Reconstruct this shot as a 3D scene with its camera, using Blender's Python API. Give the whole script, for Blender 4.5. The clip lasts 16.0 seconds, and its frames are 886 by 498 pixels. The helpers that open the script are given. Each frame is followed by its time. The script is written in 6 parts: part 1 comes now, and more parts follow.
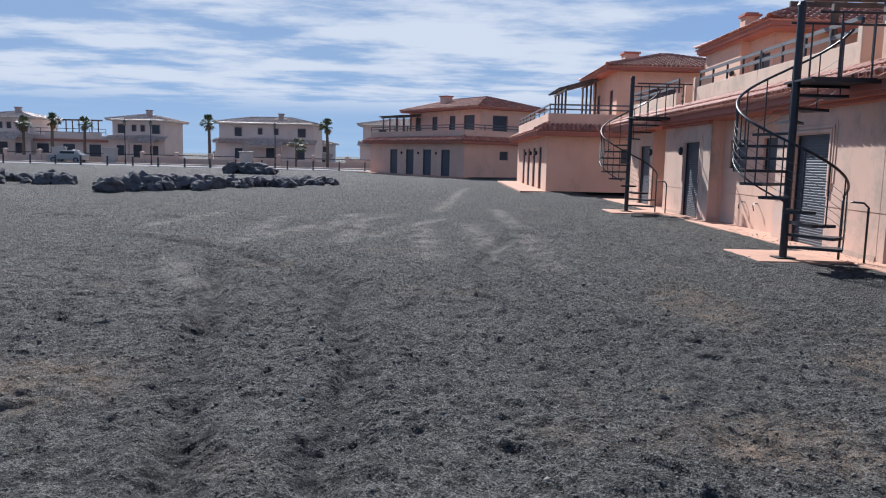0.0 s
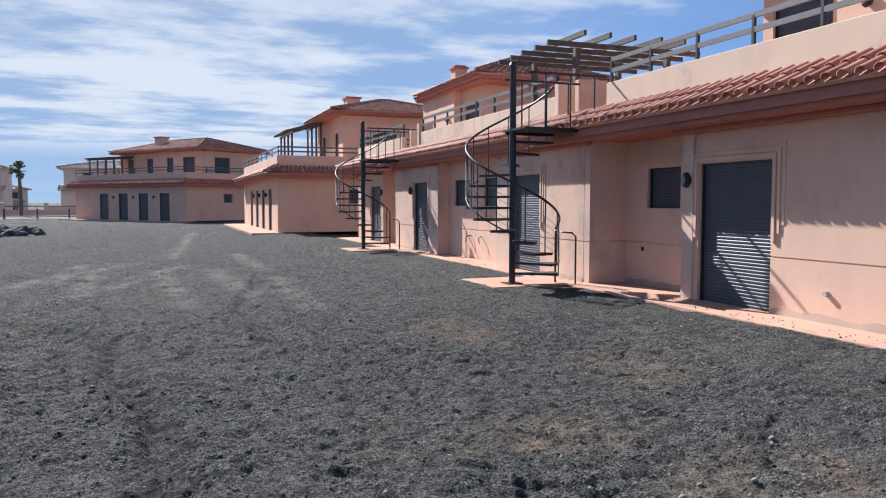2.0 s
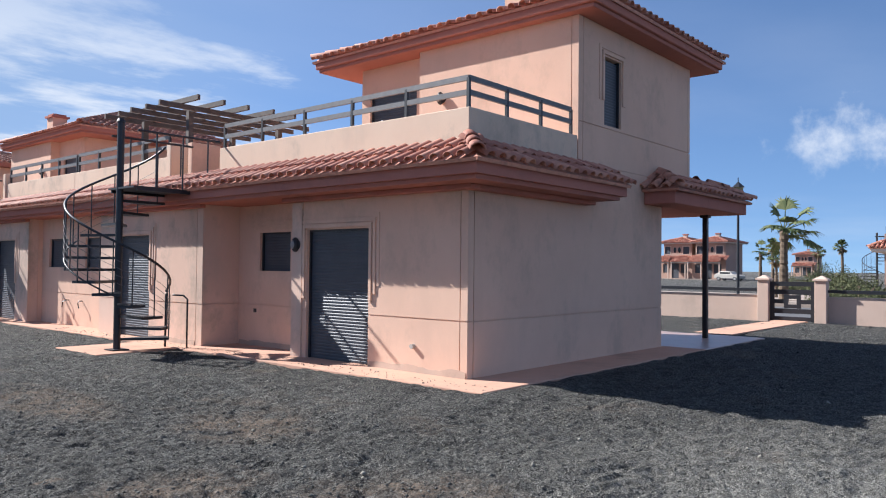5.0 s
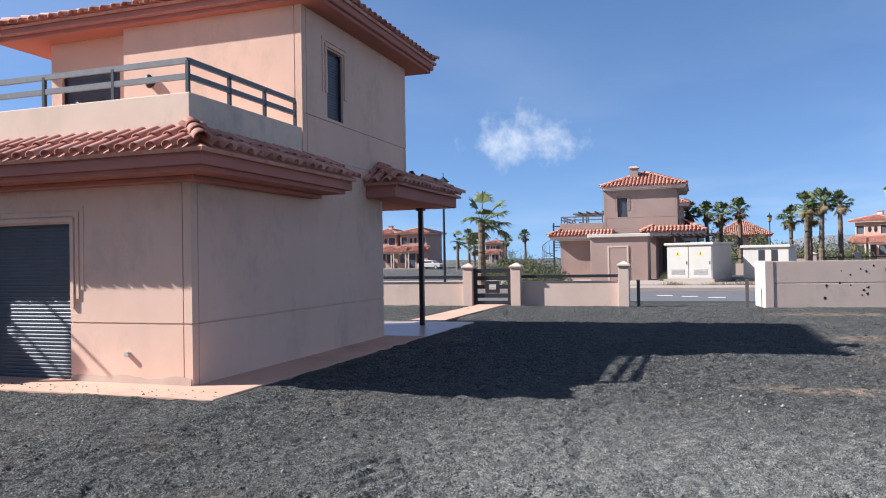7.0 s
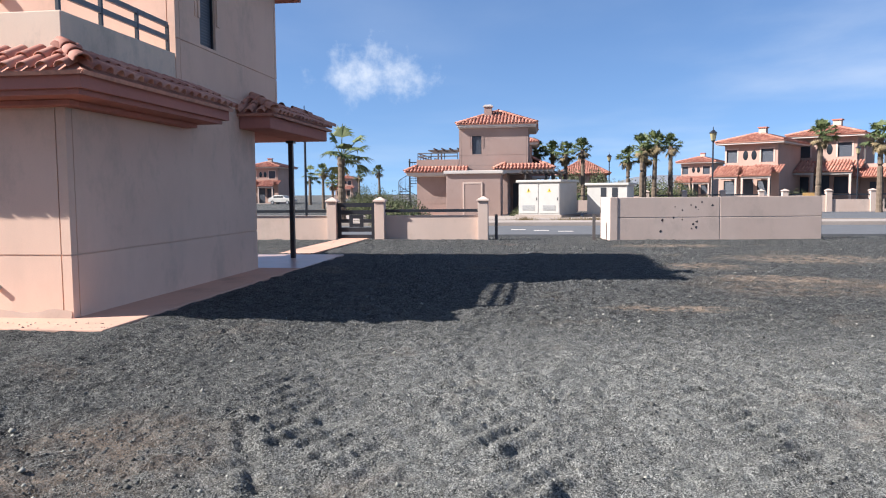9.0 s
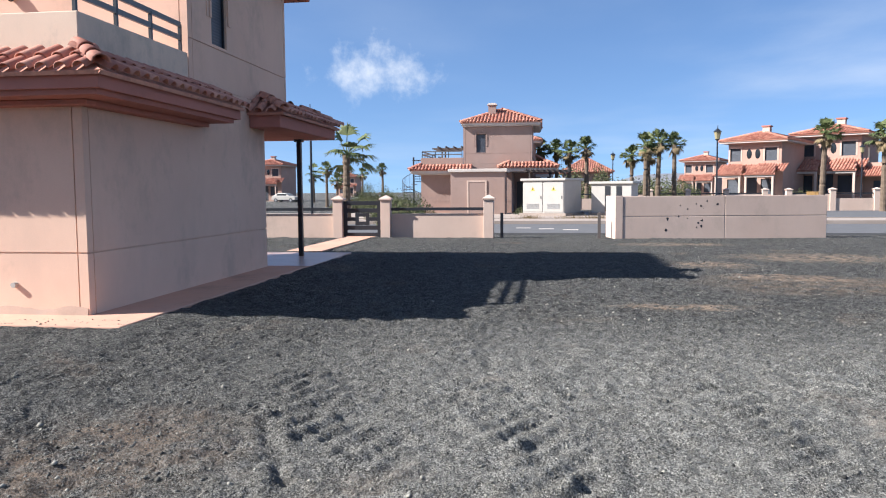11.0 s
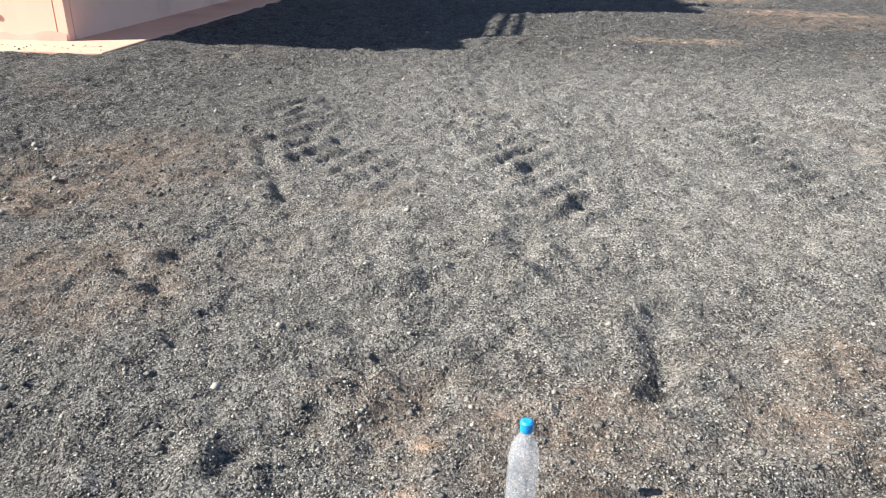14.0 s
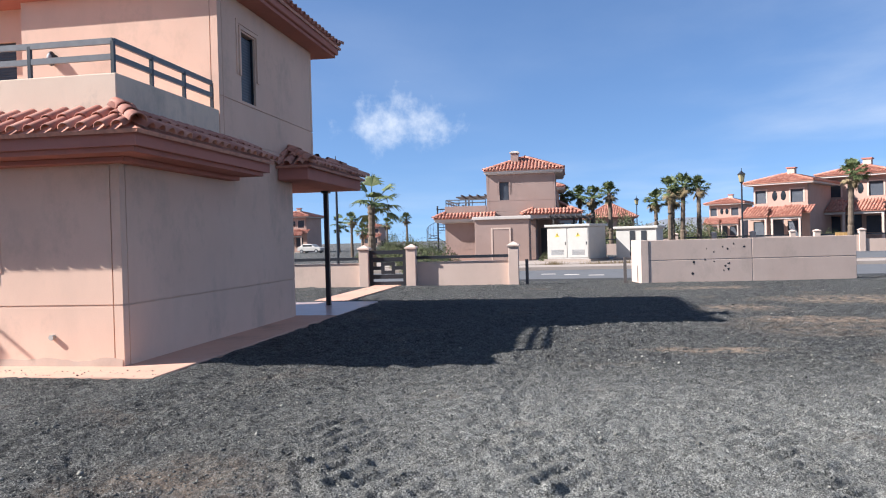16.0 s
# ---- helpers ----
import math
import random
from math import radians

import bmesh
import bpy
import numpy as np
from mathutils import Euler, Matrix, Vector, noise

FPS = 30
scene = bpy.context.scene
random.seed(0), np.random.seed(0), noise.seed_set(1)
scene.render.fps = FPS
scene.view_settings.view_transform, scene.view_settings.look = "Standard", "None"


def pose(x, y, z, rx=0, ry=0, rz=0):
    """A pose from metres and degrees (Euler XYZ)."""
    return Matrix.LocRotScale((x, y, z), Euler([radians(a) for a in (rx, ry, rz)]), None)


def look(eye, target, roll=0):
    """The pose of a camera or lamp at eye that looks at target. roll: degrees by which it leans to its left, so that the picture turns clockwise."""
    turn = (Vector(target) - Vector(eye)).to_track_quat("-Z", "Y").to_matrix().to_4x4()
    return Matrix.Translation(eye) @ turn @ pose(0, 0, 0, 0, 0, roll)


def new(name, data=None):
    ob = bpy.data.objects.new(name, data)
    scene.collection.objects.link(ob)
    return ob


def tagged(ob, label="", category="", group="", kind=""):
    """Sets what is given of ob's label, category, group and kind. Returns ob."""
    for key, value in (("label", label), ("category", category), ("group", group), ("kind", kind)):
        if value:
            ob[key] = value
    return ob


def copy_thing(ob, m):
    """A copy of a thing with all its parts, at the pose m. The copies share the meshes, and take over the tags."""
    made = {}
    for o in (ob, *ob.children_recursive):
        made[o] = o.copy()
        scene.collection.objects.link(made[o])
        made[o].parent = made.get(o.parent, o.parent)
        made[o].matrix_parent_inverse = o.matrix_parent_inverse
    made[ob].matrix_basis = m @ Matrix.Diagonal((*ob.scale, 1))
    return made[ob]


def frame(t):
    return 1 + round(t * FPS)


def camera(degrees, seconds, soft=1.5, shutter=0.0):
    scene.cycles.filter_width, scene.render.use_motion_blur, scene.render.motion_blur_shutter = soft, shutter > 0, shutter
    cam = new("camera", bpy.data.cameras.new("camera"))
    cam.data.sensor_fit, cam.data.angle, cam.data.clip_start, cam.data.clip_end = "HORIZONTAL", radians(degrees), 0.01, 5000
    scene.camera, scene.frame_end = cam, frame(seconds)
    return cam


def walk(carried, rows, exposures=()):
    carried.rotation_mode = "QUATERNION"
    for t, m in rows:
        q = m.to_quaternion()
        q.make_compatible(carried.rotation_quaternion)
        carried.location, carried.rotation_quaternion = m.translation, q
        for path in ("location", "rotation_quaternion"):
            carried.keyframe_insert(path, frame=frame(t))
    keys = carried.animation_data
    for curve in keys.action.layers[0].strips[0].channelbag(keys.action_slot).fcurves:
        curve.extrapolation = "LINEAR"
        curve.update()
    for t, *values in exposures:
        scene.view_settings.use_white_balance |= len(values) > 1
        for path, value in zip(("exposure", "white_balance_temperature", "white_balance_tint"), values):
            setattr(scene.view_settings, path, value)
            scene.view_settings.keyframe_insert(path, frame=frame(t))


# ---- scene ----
cam = camera(61.0, 16.0, 1.1)
PATH = [
    (0, (1.645, 1.527, 1.561), (1.64, 3.512, 1.321), 1.4),
    (0.5, (1.577, 1.458, 1.546), (1.757, 3.435, 1.305), 1.0),
    (1, (1.403, 1.353, 1.566), (1.769, 3.305, 1.335), 0.6),
    (1.5, (1.153, 1.286, 1.594), (1.738, 3.189, 1.406), 0.2),
    (2, (1.053, 1.183, 1.597), (1.758, 3.05, 1.471), -0.0),
    (2.5, (1.032, 0.987, 1.624), (1.804, 2.828, 1.521), 0.0),
    (3, (0.998, 0.85, 1.646), (1.889, 2.638, 1.553), 0.1),
    (3.5, (0.886, 0.795, 1.619), (1.986, 2.465, 1.569), 0.1),
    (4, (0.775, 0.718, 1.594), (2.087, 2.228, 1.595), -0.1),
    (4.2, (0.818, 0.751, 1.587), (2.198, 2.199, 1.612), 0.0),
    (6.3, (0.917, 0.999, 1.586), (2.622, 2.045, 1.613), -0.2),
    (6.4, (0.902, 1.04, 1.59), (2.634, 2.039, 1.624), -0.5),
    (6.5, (0.923, 1.051, 1.594), (2.68, 2.007, 1.629), -0.6),
    (7, (0.901, 1.179, 1.614), (2.794, 1.824, 1.64), -1.0),
    (7.5, (0.843, 1.412, 1.586), (2.809, 1.78, 1.585), -0.8),
    (8, (0.688, 1.478, 1.575), (2.666, 1.77, 1.517), -0.5),
    (8.5, (0.511, 1.504, 1.558), (2.489, 1.771, 1.439), -0.5),
    (9, (0.372, 1.545, 1.568), (2.35, 1.805, 1.419), -0.5),
    (11.5, (0.253, 1.657, 1.583), (2.229, 1.924, 1.427), -0.4),
    (12, (0.246, 1.662, 1.571), (2.218, 1.917, 1.353), -0.4),
    (12.5, (0.282, 1.67, 1.487), (2.215, 1.895, 1.025), 0.2),
    (13, (0.302, 1.674, 1.425), (2.159, 1.87, 0.708), 0.4),
    (13.5, (0.302, 1.681, 1.4), (2.108, 1.882, 0.565), 0.3),
    (14, (0.293, 1.689, 1.427), (2.111, 1.913, 0.624), 0.4),
    (14.5, (0.282, 1.699, 1.454), (2.156, 1.943, 0.799), 0.2),
    (15, (0.262, 1.701, 1.487), (2.194, 1.969, 1.044), -0.5),
    (15.5, (0.229, 1.696, 1.523), (2.198, 1.994, 1.335), -1.0),
    (16, (0.146, 1.661, 1.569), (2.119, 1.99, 1.544), -1.5),
]
walk(cam, [(t, look(eye, target, roll)) for t, eye, target, roll in PATH],
     [(0, 0.72, 5850, 12), (1.2, 0.97, 5900, 12), (2.4, 0.84, 6030, 12), (4.2, 0.95, 6090, 12), (7, 1.04, 5970, 12), (9, 1.15, 6120, 12), (12, 1.2, 6180, 12), (13.4, 1.58, 6580, 12), (14.5, 1.52, 6440, 12), (15.2, 1.44, 6250, 12), (16, 1.15, 6040, 12)])
# ---- world, sun, exposure ----
SUN_DIR = Vector((-0.44, 1.26, 1.0)).normalized()
SUN_EL = math.asin(SUN_DIR.z)
SUN_AZ = math.atan2(SUN_DIR.x, SUN_DIR.y)
world = bpy.data.worlds.new("sky")
scene.world = world
world.use_nodes = True
wt = world.node_tree
wt.nodes.clear()


def wn(kind, **inputs):
    n = wt.nodes.new(kind)
    for k, v in inputs.items():
        n.inputs[k.replace("_", " ")].default_value = v
    return n


w_out = wn("ShaderNodeOutputWorld")
w_bg = wn("ShaderNodeBackground")
w_bg.inputs["Strength"].default_value = 0.073
w_sky = wn("ShaderNodeTexSky")
w_sky.sky_type = "NISHITA"
w_sky.sun_disc = False
w_sky.sun_elevation, w_sky.sun_rotation = SUN_EL, SUN_AZ
w_sky.altitude = 800
w_sky.air_density, w_sky.dust_density, w_sky.ozone_density = 1.0, 0.0, 4.5
w_co = wn("ShaderNodeTexCoord")
w_sep = wn("ShaderNodeSeparateXYZ")
wt.links.new(w_co.outputs["Generated"], w_sep.inputs[0])
w_lift = wn("ShaderNodeVectorMath")
w_lift.operation = "ADD"
w_lift.inputs[1].default_value = (0, 0, 0.11)
wt.links.new(w_co.outputs["Generated"], w_lift.inputs[0])
w_norm = wn("ShaderNodeVectorMath")
w_norm.operation = "NORMALIZE"
wt.links.new(w_lift.outputs[0], w_norm.inputs[0])
wt.links.new(w_norm.outputs[0], w_sky.inputs["Vector"])


def wmath(op, a, b=None, c=None):
    n = wt.nodes.new("ShaderNodeMath")
    n.operation = op
    for i, v in enumerate((a, b, c)):
        if v is None:
            continue
        if isinstance(v, (int, float)):
            n.inputs[i].default_value = v
        else:
            wt.links.new(v, n.inputs[i])
    return n.outputs[0]


def wramp(value, lo, hi):
    n = wt.nodes.new("ShaderNodeMapRange")
    n.interpolation_type = "SMOOTHSTEP"
    wt.links.new(value, n.inputs[0])
    n.inputs[1].default_value, n.inputs[2].default_value = lo, hi
    return n.outputs[0]


# a sheet of high cloud, seen flat towards the horizon
w_h = wmath("MAXIMUM", wmath("ADD", w_sep.outputs["Z"], 0.045), 0.02)
w_u = wmath("DIVIDE", w_sep.outputs["X"], w_h)
w_v = wmath("DIVIDE", w_sep.outputs["Y"], w_h)
w_uv = wn("ShaderNodeCombineXYZ")
wt.links.new(w_u, w_uv.inputs[0])
wt.links.new(w_v, w_uv.inputs[1])


def wnoise(scale, detail, rough, offset):
    n = wn("ShaderNodeTexNoise", Scale=scale, Detail=detail, Roughness=rough)
    m = wn("ShaderNodeMapping")
    m.inputs["Location"].default_value = offset
    m.inputs["Scale"].default_value = (0.75, 1.0, 1.0)
    wt.links.new(w_uv.outputs[0], m.inputs[0])
    wt.links.new(m.outputs[0], n.inputs["Vector"])
    return n.outputs["Fac"]


w_big = wnoise(0.33, 3.0, 0.55, (3.1, 7.7, 0.0))
w_fine = wnoise(1.1, 10.0, 0.6, (0.4, 2.2, 0.0))
# the cloud bank fills the side of the sky towards +y
w_side = wramp(wmath("SUBTRACT", w_sep.outputs["Y"], wmath("MULTIPLY", w_sep.outputs["X"], 0.45)), 0.25, 0.9)
w_mix = wmath("ADD", wmath("MULTIPLY", w_big, 0.45), wmath("MULTIPLY", w_fine, 0.62))
w_bank = wmath("MULTIPLY", wramp(wmath("ADD", w_mix, wmath("MULTIPLY", w_side, 0.19)), 0.645, 0.77), wmath("MULTIPLY", wramp(w_sep.outputs["Z"], 0.045, 0.085), wmath("SUBTRACT", 1.0, wmath("MULTIPLY", wramp(w_sep.outputs["Z"], 0.18, 0.34), 0.55))))
# thin veil elsewhere
w_veil = wmath("MULTIPLY", wramp(wmath("ADD", w_big, wmath("MULTIPLY", w_fine, 0.25)), 0.52, 0.9), wmath("ADD", 0.15, wmath("MULTIPLY", wramp(w_sep.outputs["Y"], 0.05, -0.4), 0.4)))
# one small cumulus
w_puff_dir = Vector((math.cos(radians(12.6)) * math.cos(radians(9.0)), math.sin(radians(12.6)) * math.cos(radians(9.0)), math.sin(radians(9.0))))
w_dot = wn("ShaderNodeVectorMath")
w_dot.operation = "SUBTRACT"
w_dot.inputs[1].default_value = w_puff_dir
wt.links.new(w_co.outputs["Generated"], w_dot.inputs[0])
w_scl = wn("ShaderNodeVectorMath")
w_scl.operation = "MULTIPLY"
w_scl.inputs[1].default_value = (1.0, 1.0, 1.9)
wt.links.new(w_dot.outputs[0], w_scl.inputs[0])
w_len = wn("ShaderNodeVectorMath")
w_len.operation = "LENGTH"
wt.links.new(w_scl.outputs[0], w_len.inputs[0])
w_pn = wn("ShaderNodeTexNoise", Scale=26.0, Detail=8.0, Roughness=0.62)
wt.links.new(w_co.outputs["Generated"], w_pn.inputs["Vector"])
w_puff = wmath("MULTIPLY", wramp(wmath("ADD", wmath("SUBTRACT", 0.066, w_len.outputs["Value"]), wmath("MULTIPLY", wmath("SUBTRACT", w_pn.outputs["Fac"], 0.5), 0.19)), -0.015, 0.085), 0.85)
# thin haze on the sunward side
w_haze = wmath("MULTIPLY", wramp(wmath("ADD", wmath("MULTIPLY", w_sep.outputs["Y"], 0.94), wmath("MULTIPLY", w_sep.outputs["X"], -0.33)), 0.40, 0.95), 0.75)
w_mask = wmath("MINIMUM", wmath("MAXIMUM", wmath("MAXIMUM", w_bank, w_veil), w_puff), 1.0)
w_tint = wn("ShaderNodeMix")
w_tint.data_type, w_tint.blend_type = "RGBA", "MIX"
wt.links.new(w_mask, w_tint.inputs[0])
w_air = wn("ShaderNodeMix")
w_air.data_type, w_air.blend_type = "RGBA", "MIX"
wt.links.new(w_haze, w_air.inputs[0])
wt.links.new(w_sky.outputs[0], w_air.inputs[6])
w_air.inputs[7].default_value = (2.5, 3.25, 4.2, 1)
wt.links.new(w_air.outputs[2], w_tint.inputs[6])
w_tint.inputs[7].default_value = (5.6, 5.95, 6.4, 1)
wt.links.new(w_tint.outputs[2], w_bg.inputs["Color"])
wt.links.new(w_bg.outputs[0], w_out.inputs["Surface"])

sun_data = bpy.data.lights.new("sun", "SUN")
sun_data.energy, sun_data.angle, sun_data.color = 5.0, radians(0.53), (1.0, 0.955, 0.89)
sun = new("sun", sun_data)
sun.matrix_world = look(SUN_DIR * 60, (0, 0, 0))

# ---- materials ----


class Mat:
    """A node material under construction."""

    def __init__(self, name, rough=0.8, metal=0.0, spec=0.5):
        self.m = bpy.data.materials.new(name)
        self.m.use_nodes = True
        self.t = self.m.node_tree
        self.b = self.t.nodes["Principled BSDF"]
        self.b.inputs["Roughness"].default_value = rough
        self.b.inputs["Metallic"].default_value = metal
        self.b.inputs["Specular IOR Level"].default_value = spec
        self.co = self.t.nodes.new("ShaderNodeTexCoord").outputs["Object"]
        self.geo = self.t.nodes.new("ShaderNodeNewGeometry")

    def link(self, a, b):
        self.t.links.new(a, b)

    def noise(self, scale, detail=4.0, rough=0.55, stretch=None, world=True):
        n = self.t.nodes.new("ShaderNodeTexNoise")
        n.inputs["Scale"].default_value, n.inputs["Detail"].default_value, n.inputs["Roughness"].default_value = scale, detail, rough
        src = self.geo.outputs["Position"] if world else self.co
        if stretch:
            mp = self.t.nodes.new("ShaderNodeMapping")
            mp.inputs["Scale"].default_value = stretch
            self.link(src, mp.inputs[0])
            src = mp.outputs[0]
        self.link(src, n.inputs["Vector"])
        return n.outputs["Fac"]

    def voronoi(self, scale, out="Distance"):
        n = self.t.nodes.new("ShaderNodeTexVoronoi")
        n.inputs["Scale"].default_value = scale
        self.link(self.geo.outputs["Position"], n.inputs["Vector"])
        return n.outputs[out]

    def ramp(self, value, lo, hi, a=0.0, b=1.0):
        n = self.t.nodes.new("ShaderNodeMapRange")
        self.link(value, n.inputs[0])
        for i, v in enumerate((lo, hi, a, b)):
            n.inputs[i + 1].default_value = v
        return n.outputs[0]

    def mix(self, fac, a, b, mode="MIX"):
        n = self.t.nodes.new("ShaderNodeMix")
        n.data_type, n.blend_type = "RGBA", mode
        for i, v in ((0, fac), (6, a), (7, b)):
            if isinstance(v, (int, float)):
                n.inputs[i].default_value = v
            elif isinstance(v, tuple):
                n.inputs[i].default_value = (*v, 1)
            else:
                self.link(v, n.inputs[i])
        return n.outputs[2]

    def math(self, op, a, b=0.0):
        n = self.t.nodes.new("ShaderNodeMath")
        n.operation = op
        for i, v in enumerate((a, b)):
            if isinstance(v, (int, float)):
                n.inputs[i].default_value = v
            else:
                self.link(v, n.inputs[i])
        return n.outputs[0]

    def color(self, c):
        if isinstance(c, tuple):
            self.b.inputs["Base Color"].default_value = (*c, 1)
        else:
            self.link(c, self.b.inputs["Base Color"])
        return self

    def bump(self, height, strength, dist):
        n = self.t.nodes.new("ShaderNodeBump")
        n.inputs["Strength"].default_value, n.inputs["Distance"].default_value = strength, dist
        self.link(height, n.inputs["Height"])
        old = self.b.inputs["Normal"].links
        if old:
            self.link(old[0].from_socket, n.inputs["Normal"])
        self.link(n.outputs[0], self.b.inputs["Normal"])
        return self

    def random(self):
        return self.t.nodes.new("ShaderNodeObjectInfo").outputs["Random"]

    def island(self):
        return self.geo.outputs["Random Per Island"]


def stucco(name, base, dirty, streak=0.5):
    k = Mat(name, 0.92, spec=0.2)
    big = k.ramp(k.noise(0.55, 5, 0.6), 0.35, 0.7)
    run = k.ramp(k.noise(1.3, 7, 0.65, (1, 1, 0.35)), 0.50, 0.80)
    stain = k.ramp(k.noise(0.9, 9, 0.72, (1.0, 1.0, 0.7)), 0.53, 0.67)
    c = k.mix(big, base, tuple(v * f for v, f in zip(base, (0.90, 0.87, 0.86))))
    c = k.mix(k.math("MULTIPLY", run, streak), c, dirty)
    c = k.mix(k.math("MULTIPLY", stain, streak * 0.95), c, tuple(v * f for v, f in zip(dirty, (0.78, 0.79, 0.78))))
    c = k.mix(k.ramp(k.noise(60, 3), 0.3, 0.7, 0.0, 0.16), c, tuple(v * 0.7 for v in base))
    k.color(c).bump(k.noise(140, 3), 0.35, 0.004).bump(k.noise(5, 3), 0.2, 0.01)
    return k.m


def plain(name, base, rough, metal=0.0, vary=0.25, scale=7.0, bump=0.15):
    k = Mat(name, rough, metal)
    c = k.mix(k.ramp(k.noise(scale, 5, 0.6), 0.3, 0.72), base, tuple(v * (1 - vary) for v in base))
    c = k.mix(k.ramp(k.noise(scale * 14, 3), 0.35, 0.7, 0.0, 0.2), c, tuple(v * 0.6 for v in base))
    k.color(c)
    if bump:
        k.bump(k.noise(scale * 20, 3), bump, 0.003)
    return k.m


M_WALL = stucco("salmon_stucco", (0.76, 0.515, 0.385), (0.545, 0.385, 0.295), 0.45)
M_WHITE = stucco("cream_stucco", (0.62, 0.475, 0.39), (0.44, 0.35, 0.29), 0.35)
M_PARAPET = stucco("weathered_cream_stucco", (0.72, 0.56, 0.43), (0.47, 0.39, 0.32), 0.7)
M_WORN = stucco("stained_salmon_stucco", (0.73, 0.52, 0.41), (0.48, 0.39, 0.32), 0.75)
M_BEIGE = stucco("beige_stucco", (0.365, 0.262, 0.222), (0.28, 0.21, 0.18), 0.35)
M_PEACH = stucco("peach_stucco", (0.47, 0.315, 0.25), (0.42, 0.30, 0.24), 0.35)
# salmon walls of the far houses, with haze put into the colour
M_HAZED = stucco("hazed_salmon_stucco", (0.80, 0.66, 0.57), (0.6, 0.5, 0.44), 0.3)
M_CORNICE = stucco("white_cornice_paint", (0.62, 0.56, 0.50), (0.45, 0.40, 0.36), 0.3)
M_TRIM = stucco("terracotta_paint", (0.47, 0.195, 0.15), (0.34, 0.15, 0.12), 0.4)
M_SLAB = stucco("pink_concrete", (0.60, 0.36, 0.26), (0.42, 0.285, 0.22), 0.6)
M_PORCH = plain("glossy_pink_paving", (0.52, 0.36, 0.30), 0.32, 0.0, 0.2, 3, 0.1)
M_METAL = plain("black_painted_metal", (0.022, 0.025, 0.032), 0.42, 0.0, 0.3, 9)
M_RAIL = plain("grey_painted_rail", (0.15, 0.15, 0.155), 0.5, 0.0, 0.3, 9)
M_SHUT = plain("slate_grey_shutter", (0.058, 0.069, 0.088), 0.45, 0.0, 0.25, 3)
M_WOOD = plain("weathered_dark_timber", (0.125, 0.105, 0.095), 0.8, 0.0, 0.4, 6, 0.3)
M_GLASS = plain("dark_window_glass", (0.02, 0.025, 0.03), 0.08, 0.0, 0.1, 2, 0)
M_BOX = plain("white_grp_cabinet", (0.46, 0.43, 0.385), 0.6, 0.0, 0.12, 2)
M_GREY = plain("grey_vent", (0.3, 0.3, 0.3), 0.6)
M_YELLOW = plain("yellow_sign", (0.75, 0.52, 0.05), 0.6)
M_AMBER = plain("amber_lantern_glass", (0.34, 0.29, 0.16), 0.3, 0.0, 0.1, 4, 0)
M_ASPHALT = plain("worn_asphalt", (0.125, 0.125, 0.128), 0.9, 0.0, 0.25, 1.3, 0.4)
M_PAVE = stucco("pavement_concrete", (0.37, 0.31, 0.265), (0.26, 0.22, 0.19), 0.3)
M_TRUNK = plain("palm_trunk", (0.20, 0.145, 0.10), 0.95, 0.0, 0.5, 8, 0.6)
M_ROCK = plain("black_lava_rock", (0.15, 0.14, 0.14), 0.95, 0.0, 0.5, 4, 0.8)
M_CEMENT = stucco("dusty_bare_cement", (0.50, 0.365, 0.285), (0.36, 0.28, 0.23), 0.6)
M_OCHRE = stucco("ochre_paint", (0.60, 0.36, 0.14), (0.4, 0.25, 0.12), 0.3)

k = Mat("clay_roof_tile", 0.72, spec=0.35)
tone = k.math("FRACT", k.math("ADD", k.random(), k.island()))
k.color(k.mix(k.ramp(k.noise(9, 4), 0.45, 0.75, 0, 0.6), k.mix(tone, (0.37, 0.135, 0.09), (0.60, 0.295, 0.205)), (0.23, 0.11, 0.09)))
k.bump(k.noise(70, 3), 0.3, 0.004)
M_TILE = k.m
# far roof tiles: haze and grazing sheen put into a paler clay colour
k = Mat("haze_paled_roof_tile", 0.5, spec=0.5)
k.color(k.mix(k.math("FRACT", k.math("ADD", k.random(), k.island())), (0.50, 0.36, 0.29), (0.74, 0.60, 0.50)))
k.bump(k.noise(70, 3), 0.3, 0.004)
M_TILE_HAZED = k.m

k = Mat("palm_leaf", 0.65, spec=0.3)
k.color(k.mix(k.island(), (0.06, 0.09, 0.03), (0.16, 0.175, 0.07)))
M_LEAF = k.m
k = Mat("dry_palm_leaf", 0.9)
k.color(k.mix(k.island(), (0.16, 0.12, 0.06), (0.26, 0.19, 0.10)))
M_DRY = k.m
k = Mat("shrub_leaf", 0.8)
k.color(k.mix(k.island(), (0.045, 0.062, 0.022), (0.13, 0.135, 0.055)))
M_SHRUB = k.m

# black volcanic gravel: grains, paler dusty lane, brown soil showing through
k = Mat("volcanic_gravel", 0.95, spec=0.2)


def tone_of(k, scale, channel):
    n = k.t.nodes.new("ShaderNodeSeparateColor")
    k.link(k.voronoi(scale, "Color"), n.inputs[0])
    return n.outputs[channel]


def layer(k, name):
    n = k.t.nodes.new("ShaderNodeAttribute")
    n.attribute_name = name
    return n.outputs["Fac"]


